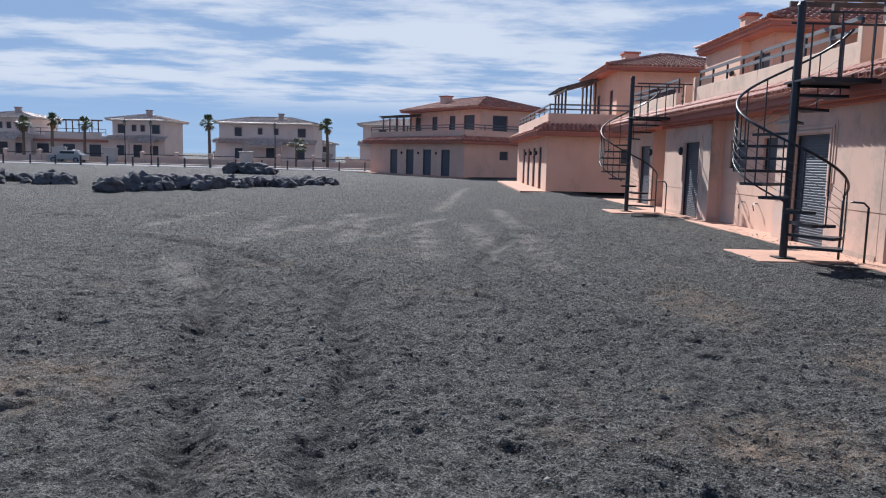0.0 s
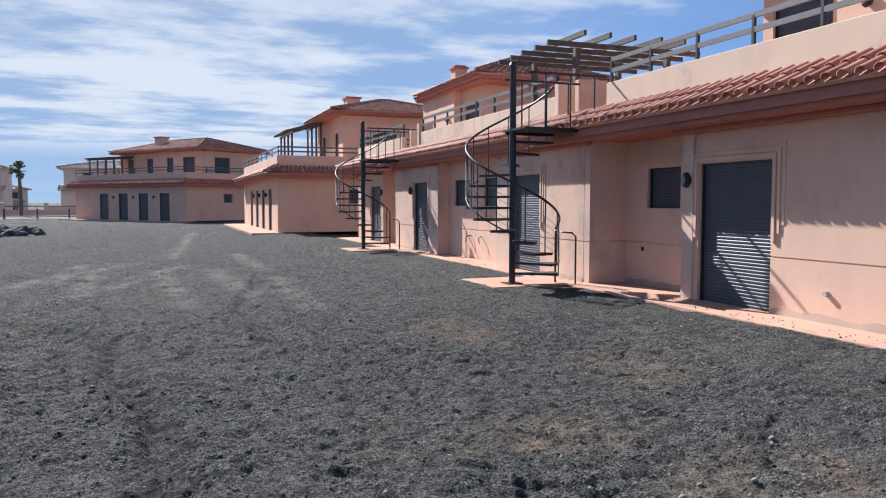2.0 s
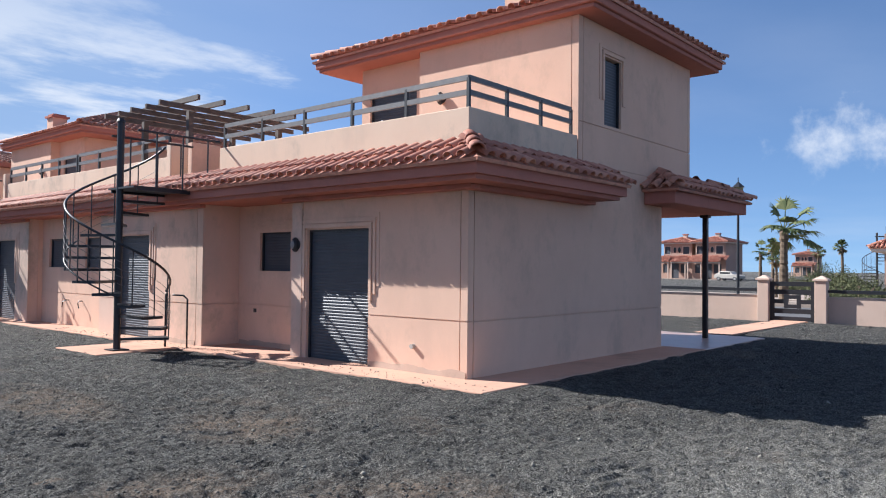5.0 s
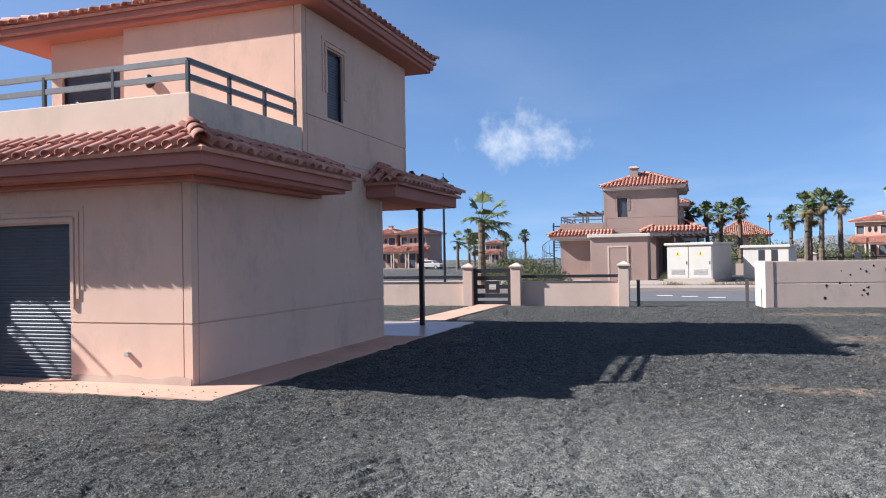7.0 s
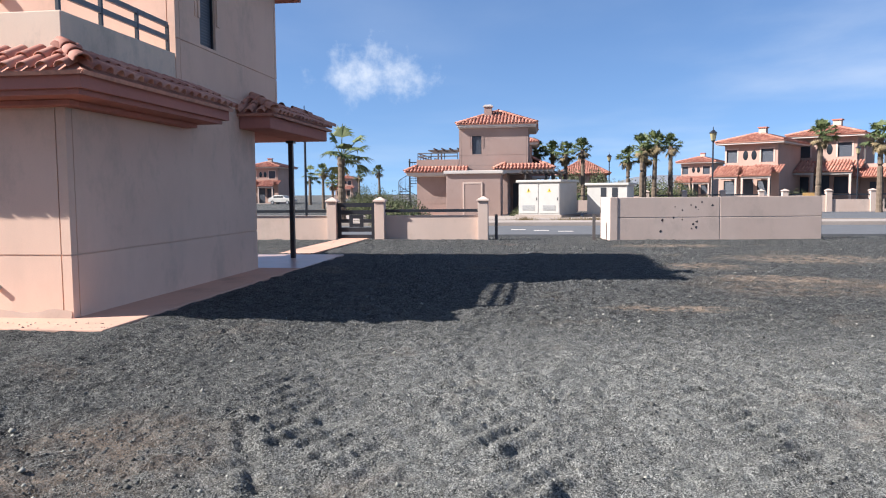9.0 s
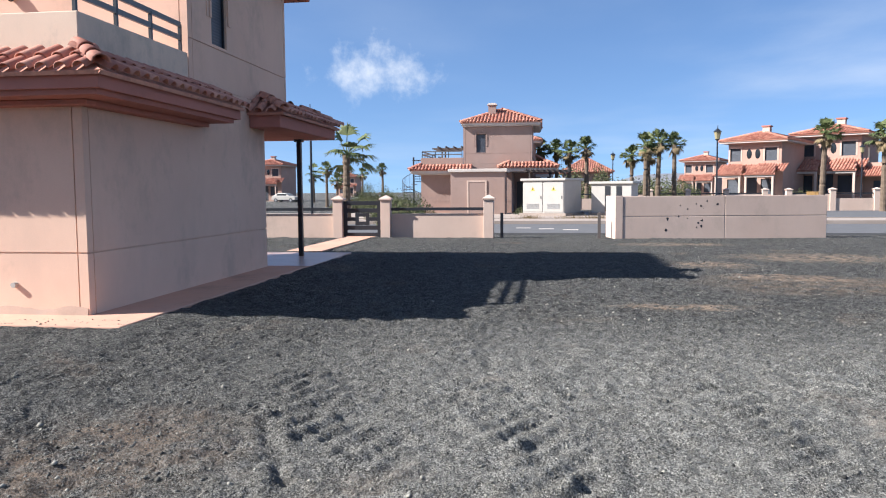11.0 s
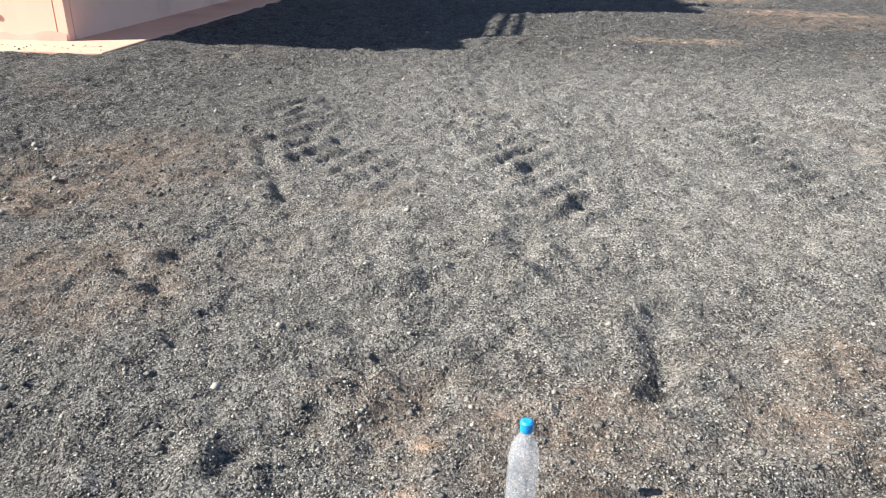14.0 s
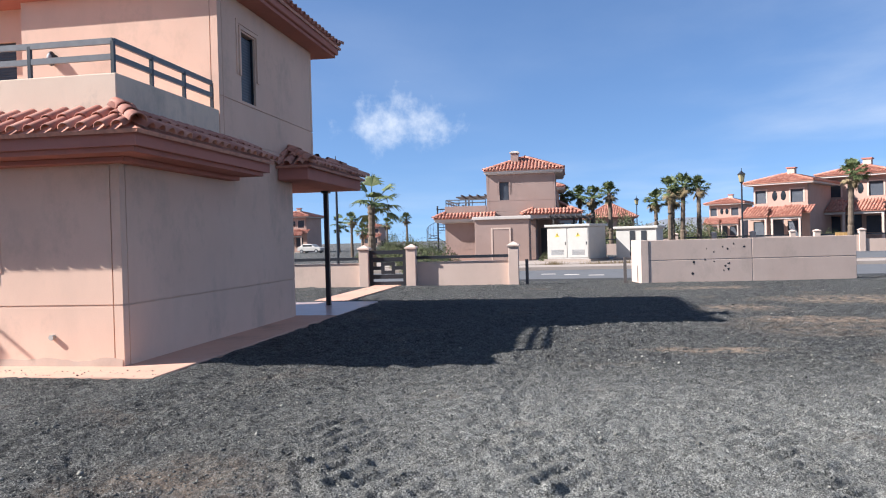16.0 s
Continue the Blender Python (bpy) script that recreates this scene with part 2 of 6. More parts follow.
tone = k.math("POWER", tone_of(k, 150, 0), 1.5)
c = k.mix(tone, (0.008, 0.008, 0.0085), (0.30, 0.292, 0.266))
c = k.mix(k.ramp(tone_of(k, 62, 1), 0.72, 0.80, 0, 0.55), c, (0.27, 0.265, 0.24))
c = k.mix(k.ramp(tone_of(k, 48, 2), 0.70, 0.78, 0, 0.6), c, (0.022, 0.022, 0.023))
c = k.mix(k.ramp(k.noise(0.33, 8, 0.62), 0.42, 0.66, 0, 0.25), c, (0.15, 0.147, 0.134))
c = k.mix(k.ramp(k.noise(5, 8, 0.72), 0.49, 0.60, 0, 0.48), c, (0.022, 0.023, 0.024))
lane = k.math("MULTIPLY", layer(k, "lane"), k.ramp(k.noise(0.9, 7, 0.65), 0.25, 0.6, 0.5, 1.0))
c = k.mix(k.math("MULTIPLY", lane, 0.9), c, k.mix(tone, (0.058, 0.057, 0.052), (0.62, 0.605, 0.54)))
c = k.mix(k.math("MULTIPLY", lane, k.ramp(k.noise(2.2, 7, 0.7), 0.42, 0.66, 0, 0.45)), c, (0.30, 0.293, 0.262))
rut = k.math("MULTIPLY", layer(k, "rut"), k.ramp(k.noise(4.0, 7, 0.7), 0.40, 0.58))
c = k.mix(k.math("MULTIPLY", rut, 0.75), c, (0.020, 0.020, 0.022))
track = k.math("MULTIPLY", layer(k, "track"), k.ramp(k.noise(1.7, 7, 0.7), 0.36, 0.60))
c = k.mix(k.math("MULTIPLY", track, 0.75), c, (0.31, 0.285, 0.25))
soil = k.math("MULTIPLY", layer(k, "soil"), k.ramp(k.noise(3.0, 8, 0.72), 0.38, 0.60))
soil = k.math("MAXIMUM", soil, k.ramp(k.noise(0.55, 8, 0.68), 0.57, 0.70, 0, 0.6))
c = k.mix(k.math("MULTIPLY", soil, k.ramp(tone_of(k, 120, 1), 0.1, 0.6, 0.25, 0.85)), c, (0.27, 0.20, 0.145))
sand = k.math("MULTIPLY", layer(k, "sand"), k.ramp(k.noise(4.5, 9, 0.75), 0.44, 0.56))
sand = k.math("MAXIMUM", sand, k.ramp(layer(k, "sand"), 0.8, 1.0))
c = k.mix(k.math("MULTIPLY", sand, 0.88), c, (0.45, 0.325, 0.225))
k.color(c)
grains = k.math("SUBTRACT", 1.0, k.voronoi(150))
stones = k.math("SUBTRACT", 1.0, k.voronoi(55))
k.bump(grains, 1.0, 0.014).bump(stones, 1.0, 0.014).bump(k.noise(19, 7, 0.72), 1.0, 0.032)
k.bump(k.math("MULTIPLY", k.ramp(k.noise(7, 6, 0.68), 0.50, 0.62), k.ramp(k.noise(0.9, 4, 0.6), 0.36, 0.62, 0.25, 1.0)), 1.0, 0.07)
M_GRAVEL = k.m
k = Mat("gravel_stone", 0.95, spec=0.25)
k.color(k.mix(k.island(), (0.03, 0.03, 0.028), (0.34, 0.325, 0.275)))
M_STONE = k.m
k = Mat("gravel_clod", 0.95, spec=0.2)
k.color(k.mix(k.ramp(k.noise(85, 3), 0.3, 0.7), (0.03, 0.03, 0.029), (0.21, 0.205, 0.185)))
k.bump(k.noise(60, 4, 0.7), 0.9, 0.015)
M_CLOD = k.m
# ---- building helpers ----
MIR = False


def box(bm, x0, x1, y0, y1, z0, z1):
    v = [bm.verts.new(p) for p in ((x0, y0, z0), (x1, y0, z0), (x1, y1, z0), (x0, y1, z0), (x0, y0, z1), (x1, y0, z1), (x1, y1, z1), (x0, y1, z1))]
    for f in ((3, 2, 1, 0), (4, 5, 6, 7), (0, 1, 5, 4), (1, 2, 6, 5), (2, 3, 7, 6), (3, 0, 4, 7)):
        bm.faces.new([v[i] for i in f])
    return v


def boxes(*rows):
    bm = bmesh.new()
    for r in rows:
        box(bm, *r)
    return bm


def bar(bm, a, b, w, h=None, n=4):
    """A straight bar of n sides from a to b."""
    a, b = Vector(a), Vector(b)
    d = (b - a).normalized()
    s = d.cross(Vector((0, 0, 1)))
    s = Vector((1, 0, 0)) if s.length < 0.01 else s.normalized()
    u = s.cross(d).normalized()
    h = w if h is None else h
    rings = []
    for p in (a, b):
        ring = []
        for i in range(n):
            t = 2 * math.pi * (i + 0.5) / n
            q = 1.414 if n == 4 else 1.0
            ring.append(bm.verts.new(p + s * (math.cos(t) * w / 2 * q) + u * (math.sin(t) * h / 2 * q)))
        rings.append(ring)
    for i in range(n):
        j = (i + 1) % n
        bm.faces.new((rings[0][i], rings[0][j], rings[1][j], rings[1][i]))
    bm.faces.new(rings[0][::-1])
    bm.faces.new(rings[1])


def tube(bm, pts, r, n=6, radii=None):
    pts = [Vector(p) for p in pts]
    rings = []
    for i, p in enumerate(pts):
        d = (pts[min(i + 1, len(pts) - 1)] - pts[max(i - 1, 0)]).normalized()
        s = d.cross(Vector((0, 0, 1)))
        s = Vector((1, 0, 0)) if s.length < 0.02 else s.normalized()
        u = s.cross(d)
        q = radii[i] if radii else r
        rings.append([bm.verts.new(p + s * math.cos(2 * math.pi * j / n) * q + u * math.sin(2 * math.pi * j / n) * q) for j in range(n)])
    for a, b in zip(rings, rings[1:]):
        for j in range(n):
            bm.faces.new((a[j], a[(j + 1) % n], b[(j + 1) % n], b[j]))
    bm.faces.new(rings[0][::-1])
    bm.faces.new(rings[-1])


def grid_wall(bm, us, zs, solid, put):
    """A wall cut on the lines us and zs; solid(u, z) says which cells stand; put(u, d, z) places a corner, d 0 outside and 1 inside."""
    us, zs = sorted(set(round(v, 4) for v in us)), sorted(set(round(v, 4) for v in zs))
    cell = {(i, j) for i in range(len(us) - 1) for j in range(len(zs) - 1) if solid((us[i] + us[i + 1]) / 2, (zs[j] + zs[j + 1]) / 2)}
    cache = {}

    def v(i, d, j):
        if (i, d, j) not in cache:
            cache[i, d, j] = bm.verts.new(put(us[i], d, zs[j]))
        return cache[i, d, j]

    for i, j in cell:
        bm.faces.new((v(i, 0, j), v(i + 1, 0, j), v(i + 1, 0, j + 1), v(i, 0, j + 1)))
        bm.faces.new((v(i, 1, j + 1), v(i + 1, 1, j + 1), v(i + 1, 1, j), v(i, 1, j)))
        for (di, dj), (p, q) in (((-1, 0), ((i, j), (i, j + 1))), ((1, 0), ((i + 1, j + 1), (i + 1, j))), ((0, -1), ((i + 1, j), (i, j))), ((0, 1), ((i, j + 1), (i + 1, j + 1)))):
            if (i + di, j + dj) not in cell:
                bm.faces.new((v(p[0], 0, p[1]), v(q[0], 0, q[1]), v(q[0], 1, q[1]), v(p[0], 1, p[1])))


def part(name, bm, material, parent=None, label="", smooth=False, bevel=0.0):
    if MIR:
        for v in bm.verts:
            v.co.y = -v.co.y
    bmesh.ops.recalc_face_normals(bm, faces=bm.faces)
    me = bpy.data.meshes.new(name)
    bm.to_mesh(me)
    bm.free()
    me.materials.append(material)
    if smooth:
        me.polygons.foreach_set("use_smooth", [True] * len(me.polygons))
    ob = new(name, me)
    if parent:
        ob.parent = parent
    if label:
        ob["label"] = label
    if bevel:
        mod = ob.modifiers.new("bevel", "BEVEL")
        mod.width, mod.segments, mod.limit_method = bevel, 2, "ANGLE"
    return ob


def thing(name, m, label, category, group="", kind=""):
    e = new(name)
    e.matrix_world = m
    e.empty_display_size = 0.3
    return tagged(e, label, category, group, kind)


def tile_mesh(n=6, length=0.40, r0=0.085, r1=0.07, lift=0.022):
    """A barrel tile that lies along +y (up the slope), crown up, its lower end at the origin."""
    vs, fs = [], []
    for yy, r, dz in ((0.0, r0, lift), (length, r1, 0.0)):
        for q in (r, r - 0.014):
            for i in range(n + 1):
                a = math.pi * i / n
                vs.append((math.cos(a) * q, yy, math.sin(a) * q * 0.92 + dz))
    k = n + 1
    for i in range(n):
        fs.append((i, i + 1, 2 * k + i + 1, 2 * k + i))
        fs.append((k + i + 1, k + i, 3 * k + i, 3 * k + i + 1))
        fs.append((i + 1, i, k + i, k + i + 1))
    return vs, fs


TILE_V, TILE_F = tile_mesh()
TILE_ME = bpy.data.meshes.new("tile")
TILE_ME.from_pydata(TILE_V, [], TILE_F)
TILE_ME.materials.append(M_TILE)
TILE_ME.polygons.foreach_set("use_smooth", [True] * len(TILE_ME.polygons))
PITCH = 0.225
COURSE = 0.34


def roof_plane(parent, eave, along, length, up, depth, hip_l=0.0, hip_r=0.0, single=0, name="roof_slope"):
    """Barrel tiles on a sloping plane. eave: its lower corner; along, up: unit vectors; hip_l, hip_r: how far along the eave each end leans in per metre of slope.
    single: how many of the lowest courses are tiles of their own."""
    eave, along, up = Vector(eave), Vector(along).normalized(), Vector(up).normalized()
    nrm = along.cross(up).normalized()
    if nrm.z < 0:
        nrm = -nrm
    base = bmesh.new()
    a0, a1 = eave, eave + along * length
    b0, b1 = a0 + up * depth + along * depth * hip_l, a1 + up * depth - along * depth * hip_r
    low = [base.verts.new(p) for p in (a0, a1, b1, b0)]
    base.faces.new(low)
    lower = [base.verts.new(p - nrm * 0.05) for p in (a0, a1, b1, b0)]
    base.faces.new(lower[::-1])
    for i in range(4):
        j = (i + 1) % 4
        base.faces.new((low[i], lower[i], lower[j], low[j]))
    deck = part(name, base, M_TILE, parent)
    cols = max(1, int(length / PITCH))
    gap = length / cols
    vs, fs = [], []
    rot = Matrix((along.cross(nrm) * 0 + along, up, nrm)).transposed()
    tiles = []
    for c in range(cols + 1):
        p = c * gap
        reach = depth
        if hip_l > 0:
            reach = min(reach, p / hip_l)
        if hip_r > 0:
            reach = min(reach, (length - p) / hip_r)
        rows = int(reach / COURSE + 0.55)
        for r in range(max(rows, 1 if reach > 0.08 else 0)):
            o = a0 + along * (p + random.uniform(-0.006, 0.006)) + up * (r * COURSE - 0.015) + nrm * (0.012 + random.uniform(0, 0.006))
            if r < single:
                tiles.append(o)
            else:
                k0 = len(vs)
                vs += [tuple(o + rot @ Vector(q)) for q in TILE_V]
                fs += [tuple(i + k0 for i in f) for f in TILE_F]
    if MIR:
        vs = [(x, -y, z) for x, y, z in vs]
    for o in tiles:
        t = new("tile", TILE_ME)
        t.parent = parent
        m = Matrix.Translation(o) @ rot.to_4x4() @ Matrix.Rotation(random.uniform(-0.02, 0.02), 4, "Z")
        if MIR:
            o2 = Vector((o.x, -o.y, o.z))
            a2, u2 = Vector((along.x, -along.y, along.z)), Vector((up.x, -up.y, up.z))
            n2 = Vector((nrm.x, -nrm.y, nrm.z))
            m = Matrix.Translation(o2) @ Matrix((-a2, u2, n2)).transposed().to_4x4()
        t.matrix_basis = m
    if vs:
        me = bpy.data.meshes.new("tile_field")
        me.from_pydata(vs, [], fs)
        me.materials.append(M_TILE)
        me.polygons.foreach_set("use_smooth", [True] * len(me.polygons))
        rows_ob = new("tile_field", me)
        rows_ob.parent = parent
        rows_ob["kind"] = "stuff"
    return deck


def ridge(parent, a, b):
    """A line of cap tiles from a (low) to b (high)."""
    a, b = Vector(a), Vector(b)
    d = (b - a).normalized()
    s = d.cross(Vector((0, 0, 1))).normalized()
    n = s.cross(d)
    rot = Matrix((s, d, n)).transposed()
    vs, fs = [], []
    for i in range(max(1, int((b - a).length / 0.33))):
        o = a + d * (i * 0.33) + n * 0.05
        k0 = len(vs)
        vs += [tuple(o + rot @ (Vector(q) * 1.25)) for q in TILE_V]
        fs += [tuple(j + k0 for j in f) for f in TILE_F]
    if MIR:
        vs = [(x, -y, z) for x, y, z in vs]
    me = bpy.data.meshes.new("ridge_cap")
    me.from_pydata(vs, [], fs)
    me.materials.append(M_TILE)
    me.polygons.foreach_set("use_smooth", [True] * len(me.polygons))
    ob = new("ridge_cap", me)
    ob.parent = parent
    ob["kind"] = "stuff"


def hip_roof(parent, x0, x1, y0, y1, z, rise, single=0):
    """A hipped roof over a rectangle; eave edge at height z."""
    w, l = x1 - x0, y1 - y0
    half = min(w, l) / 2
    s = math.hypot(half, rise)
    k = half / s
    up = rise / s
    roof_plane(parent, (x0, y0, z), (0, 1, 0), l, (k, 0, up), s, k, k, single)
    roof_plane(parent, (x1, y0, z), (0, 1, 0), l, (-k, 0, up), s, k, k, single)
    roof_plane(parent, (x0, y0, z), (1, 0, 0), w, (0, k, up), s, k, k, single)
    roof_plane(parent, (x0, y1, z), (1, 0, 0), w, (0, -k, up), s, k, k, 0)
    if l >= w:
        top0, top1 = (x0 + half, y0 + half, z + rise), (x0 + half, y1 - half, z + rise)
        ends = ((x0, y0, top0), (x1, y0, top0), (x0, y1, top1), (x1, y1, top1))
    else:
        top0, top1 = (x0 + half, y0 + half, z + rise), (x1 - half, y0 + half, z + rise)
        ends = ((x0, y0, top0), (x0, y1, top0), (x1, y0, top1), (x1, y1, top1))
    for x, y, t in ends:
        ridge(parent, (x, y, z), t)
    if (Vector(top1) - Vector(top0)).length > 0.3:
        ridge(parent, top0, top1)


def shutter(bm, axis, at, u0, u1, z0, z1, out):
    """Roller slats in the plane axis = at, bulging towards out (-1 or 1)."""
    n = int((z1 - z0) / 0.05)
    h = (z1 - z0) / n
    prof = [(0.0, 0.0), (0.30, 0.005), (0.75, 0.006), (0.94, 0.001)]
    prev = None
    for i in range(n):
        for q, d in prof:
            z = z0 + (i + q) * h
            pts = [((at + out * d, u, z) if axis == "x" else (u, at + out * d, z)) for u in (u0, u1)]
            cur = [bm.verts.new(p) for p in pts]
            if prev:
                bm.faces.new((prev[0], prev[1], cur[1], cur[0]))
            prev = cur


def facade(parent, axis, at, out, u0, u1, z0, z1, holes=(), groove=0.85, thick=0.25, name="wall", split=()):
    """A rendered wall in the plane axis = at that faces out, with openings (u0, u1, z0, z1): a core with the openings, and render panels proud of it,
    parted by a groove."""
    put = (lambda u, d, z: (at - out * thick * d - out * 0.018 * (1 - d), u, z)) if axis == "x" else (lambda u, d, z: (u, at - out * thick * d - out * 0.018 * (1 - d), z))
    face = (lambda u, d, z: (at - out * 0.018 * d, u, z)) if axis == "x" else (lambda u, d, z: (u, at - out * 0.018 * d, z))
    us = [u0, u1] + [v for h in holes for v in h[:2]]
    zs = [z0, z1] + [v for h in holes for v in h[2:]]
    inside = lambda u, z: not any(h[0] < u < h[1] and h[2] < z < h[3] for h in holes)
    bm = bmesh.new()
    us = [min(max(v, u0 + 0.02), u1 - 0.02) for v in us]
    grid_wall(bm, us, zs, inside, put)
    core = part(name, bm, M_WALL, parent)
    bands = [z0] + ([groove] if groove and z0 < groove < z1 else []) + [z1]
    cuts = [u0] + list(split) + [u1]
    for lo, hi in zip(bands, bands[1:]):
        for a, b in zip(cuts, cuts[1:]):
            a2, b2 = a + (0.008 if a != u0 else 0.0), b - (0.008 if b != u1 else 0.0)
            lo2, hi2 = lo + (0.010 if lo != z0 else 0), hi - (0.010 if hi != z1 else 0)
            full = sorted(h[:2] for h in holes if h[2] <= lo2 + 0.03 and h[3] >= hi2 and h[0] > a2 and h[1] < b2)
            if full and len(cuts) == 2 + len(split):
                edge = [a2] + [v for h in full for v in h] + [b2]
                for e0, e1 in zip(edge[::2], edge[1::2]):
                    bm = bmesh.new()
                    grid_wall(bm, [e0, e1], [lo2, hi2], inside, face)
                    part("render_panel", bm, M_WALL, core)
                continue
            bm = bmesh.new()
            cu = [a2, b2] + [v for h in holes for v in h[:2] if a2 < v < b2 and h[3] > lo2 and h[2] < hi2]
            cz = [lo2, hi2] + [v for h in holes for v in h[2:] if lo2 < v < hi2 and h[0] < b2 and h[1] > a2]
            grid_wall(bm, cu, cz, inside, face)
            if bm.faces:
                part("render_panel", bm, M_WALL, core)
            else:
                bm.free()
    return core

# ---- terraced houses with roof terraces ----
Z0 = 0.08   # top of the aprons
HALF = 12.2  # length of one house along the row


def opening_x(parent, at, y0, y1, z0, z1, kind):
    """A shuttered door or window in the plane x = at that faces -x."""
    bm = bmesh.new()
    shutter(bm, "x", at + 0.09, y0 + 0.03, y1 - 0.03, z0, z1 - 0.03, -1)
    ob = part("door" if kind == "door" else "window", bm, M_SHUT, parent, "closed slate-grey roller shutter")
    w = 0.035
    part("frame", boxes((at + 0.055, at + 0.15, y0, y0 + w, z0, z1), (at + 0.055, at + 0.15, y1 - w, y1, z0, z1), (at + 0.055, at + 0.15, y0 + w, y1 - w, z1 - w, z1)), M_METAL, ob)
    if kind == "window":
        part("sill", boxes((at + 0.02, at + 0.2, y0, y1, z0 - 0.03, z0)), M_WALL, ob)
    return ob


def surround(parent, at, y0, y1, z1, low):
    """The stepped render moulding round a door head."""
    for i, (g, d) in enumerate(((0.025, 0.035), (0.10, 0.022), (0.175, 0.012))):
        a, b, t = y0 - g - 0.055, y1 + g + 0.055, z1 + g + 0.055
        zl = low + i * 0.12
        rows = [(at - d, at + 0.01, a, a + 0.055, zl, t), (at - d, at + 0.01, b - 0.055, b, zl, t), (at - d, at + 0.01, a + 0.055, b - 0.055, t - 0.055, t)]
        part("moulding", boxes(*rows), M_WALL, parent)


def wall_light(parent, x, y, z):
    bm = bmesh.new()
    bmesh.ops.create_cone(bm, cap_ends=True, segments=12, radius1=0.085, radius2=0.085, depth=0.05, matrix=pose(x - 0.025, y, z, 0, 90, 0))
    bmesh.ops.create_uvsphere(bm, u_segments=12, v_segments=8, radius=0.085, matrix=Matrix.Translation((x - 0.07, y, z)) @ Matrix.Diagonal((0.9, 0.8, 1.45, 1)))
    ob = part("wall_light", bm, M_METAL, parent, "black oval bulkhead lamp", smooth=True)
    bm = bmesh.new()
    bmesh.ops.create_uvsphere(bm, u_segments=10, v_segments=6, radius=0.06, matrix=Matrix.Translation((x - 0.115, y, z)) @ Matrix.Diagonal((0.75, 0.8, 1.3, 1)))
    part("lens", bm, M_GREY, ob, smooth=True)


def railing(parent, pts, z, posts=1.15, top=0.42, mid=0.22):
    """Two flat rails on short posts along a line of points at height z."""
    for corner, (a, b) in enumerate(zip(pts, pts[1:])):
        a, b = Vector((*a, z)), Vector((*b, z))
        for h in (top, mid):
            bm = bmesh.new()
            bar(bm, a + Vector((0, 0, h)), b + Vector((0, 0, h)), 0.04, 0.075)
            part("rail", bm, M_RAIL, parent)
        n = max(1, round((b - a).length / (posts[corner] if isinstance(posts, tuple) else posts)))
        for i in range(1 if corner else 0, n + 1):
            p = a.lerp(b, i / n)
            bm = bmesh.new()
            bar(bm, p, p + Vector((0, 0, top)), 0.045)
            part("rail_post", bm, M_METAL, parent)


SALMON = M_WALL


def base_fillet(parent, y0, y1, x=0.0):
    """A ragged strip of bare cement at the foot of the wall."""
    rnd = random.Random(3)
    bm = bmesh.new()
    n, last = 24, None
    for i in range(n + 1):
        y = y0 + (y1 - y0) * i / n
        top = Z0 + 0.085 + 0.05 * noise.noise(Vector((y * 2.3, 1.0, 0))) + rnd.uniform(-0.006, 0.006)
        cur = [bm.verts.new(p) for p in ((x - 0.020, y, Z0), (x - 0.004, y, top), (x, y, top), (x, y, Z0))]
        if last:
            for a in range(4):
                b = (a + 1) % 4
                bm.faces.new((last[a], last[b], cur[b], cur[a]))
        else:
            bm.faces.new(cur[::-1])
        last = cur
    bm.faces.new(last)
    part("cement_fillet", bm, M_CEMENT, parent, "ragged strip of bare grey cement")


def corner_wall(lx, ly, t, z0, z1):
    """An L of wall that turns the corner at the origin in one piece."""
    bm = bmesh.new()
    loop = ((0, 0), (lx, 0), (lx, t), (t, t), (t, ly), (0, ly))
    lo, hi = [[bm.verts.new((*p, z)) for p in loop] for z in (z0, z1)]
    bm.faces.new(lo[::-1])
    bm.faces.new(hi)
    for i in range(6):
        j = (i + 1) % 6
        bm.faces.new((lo[i], lo[j], hi[j], hi[i]))
    return bm


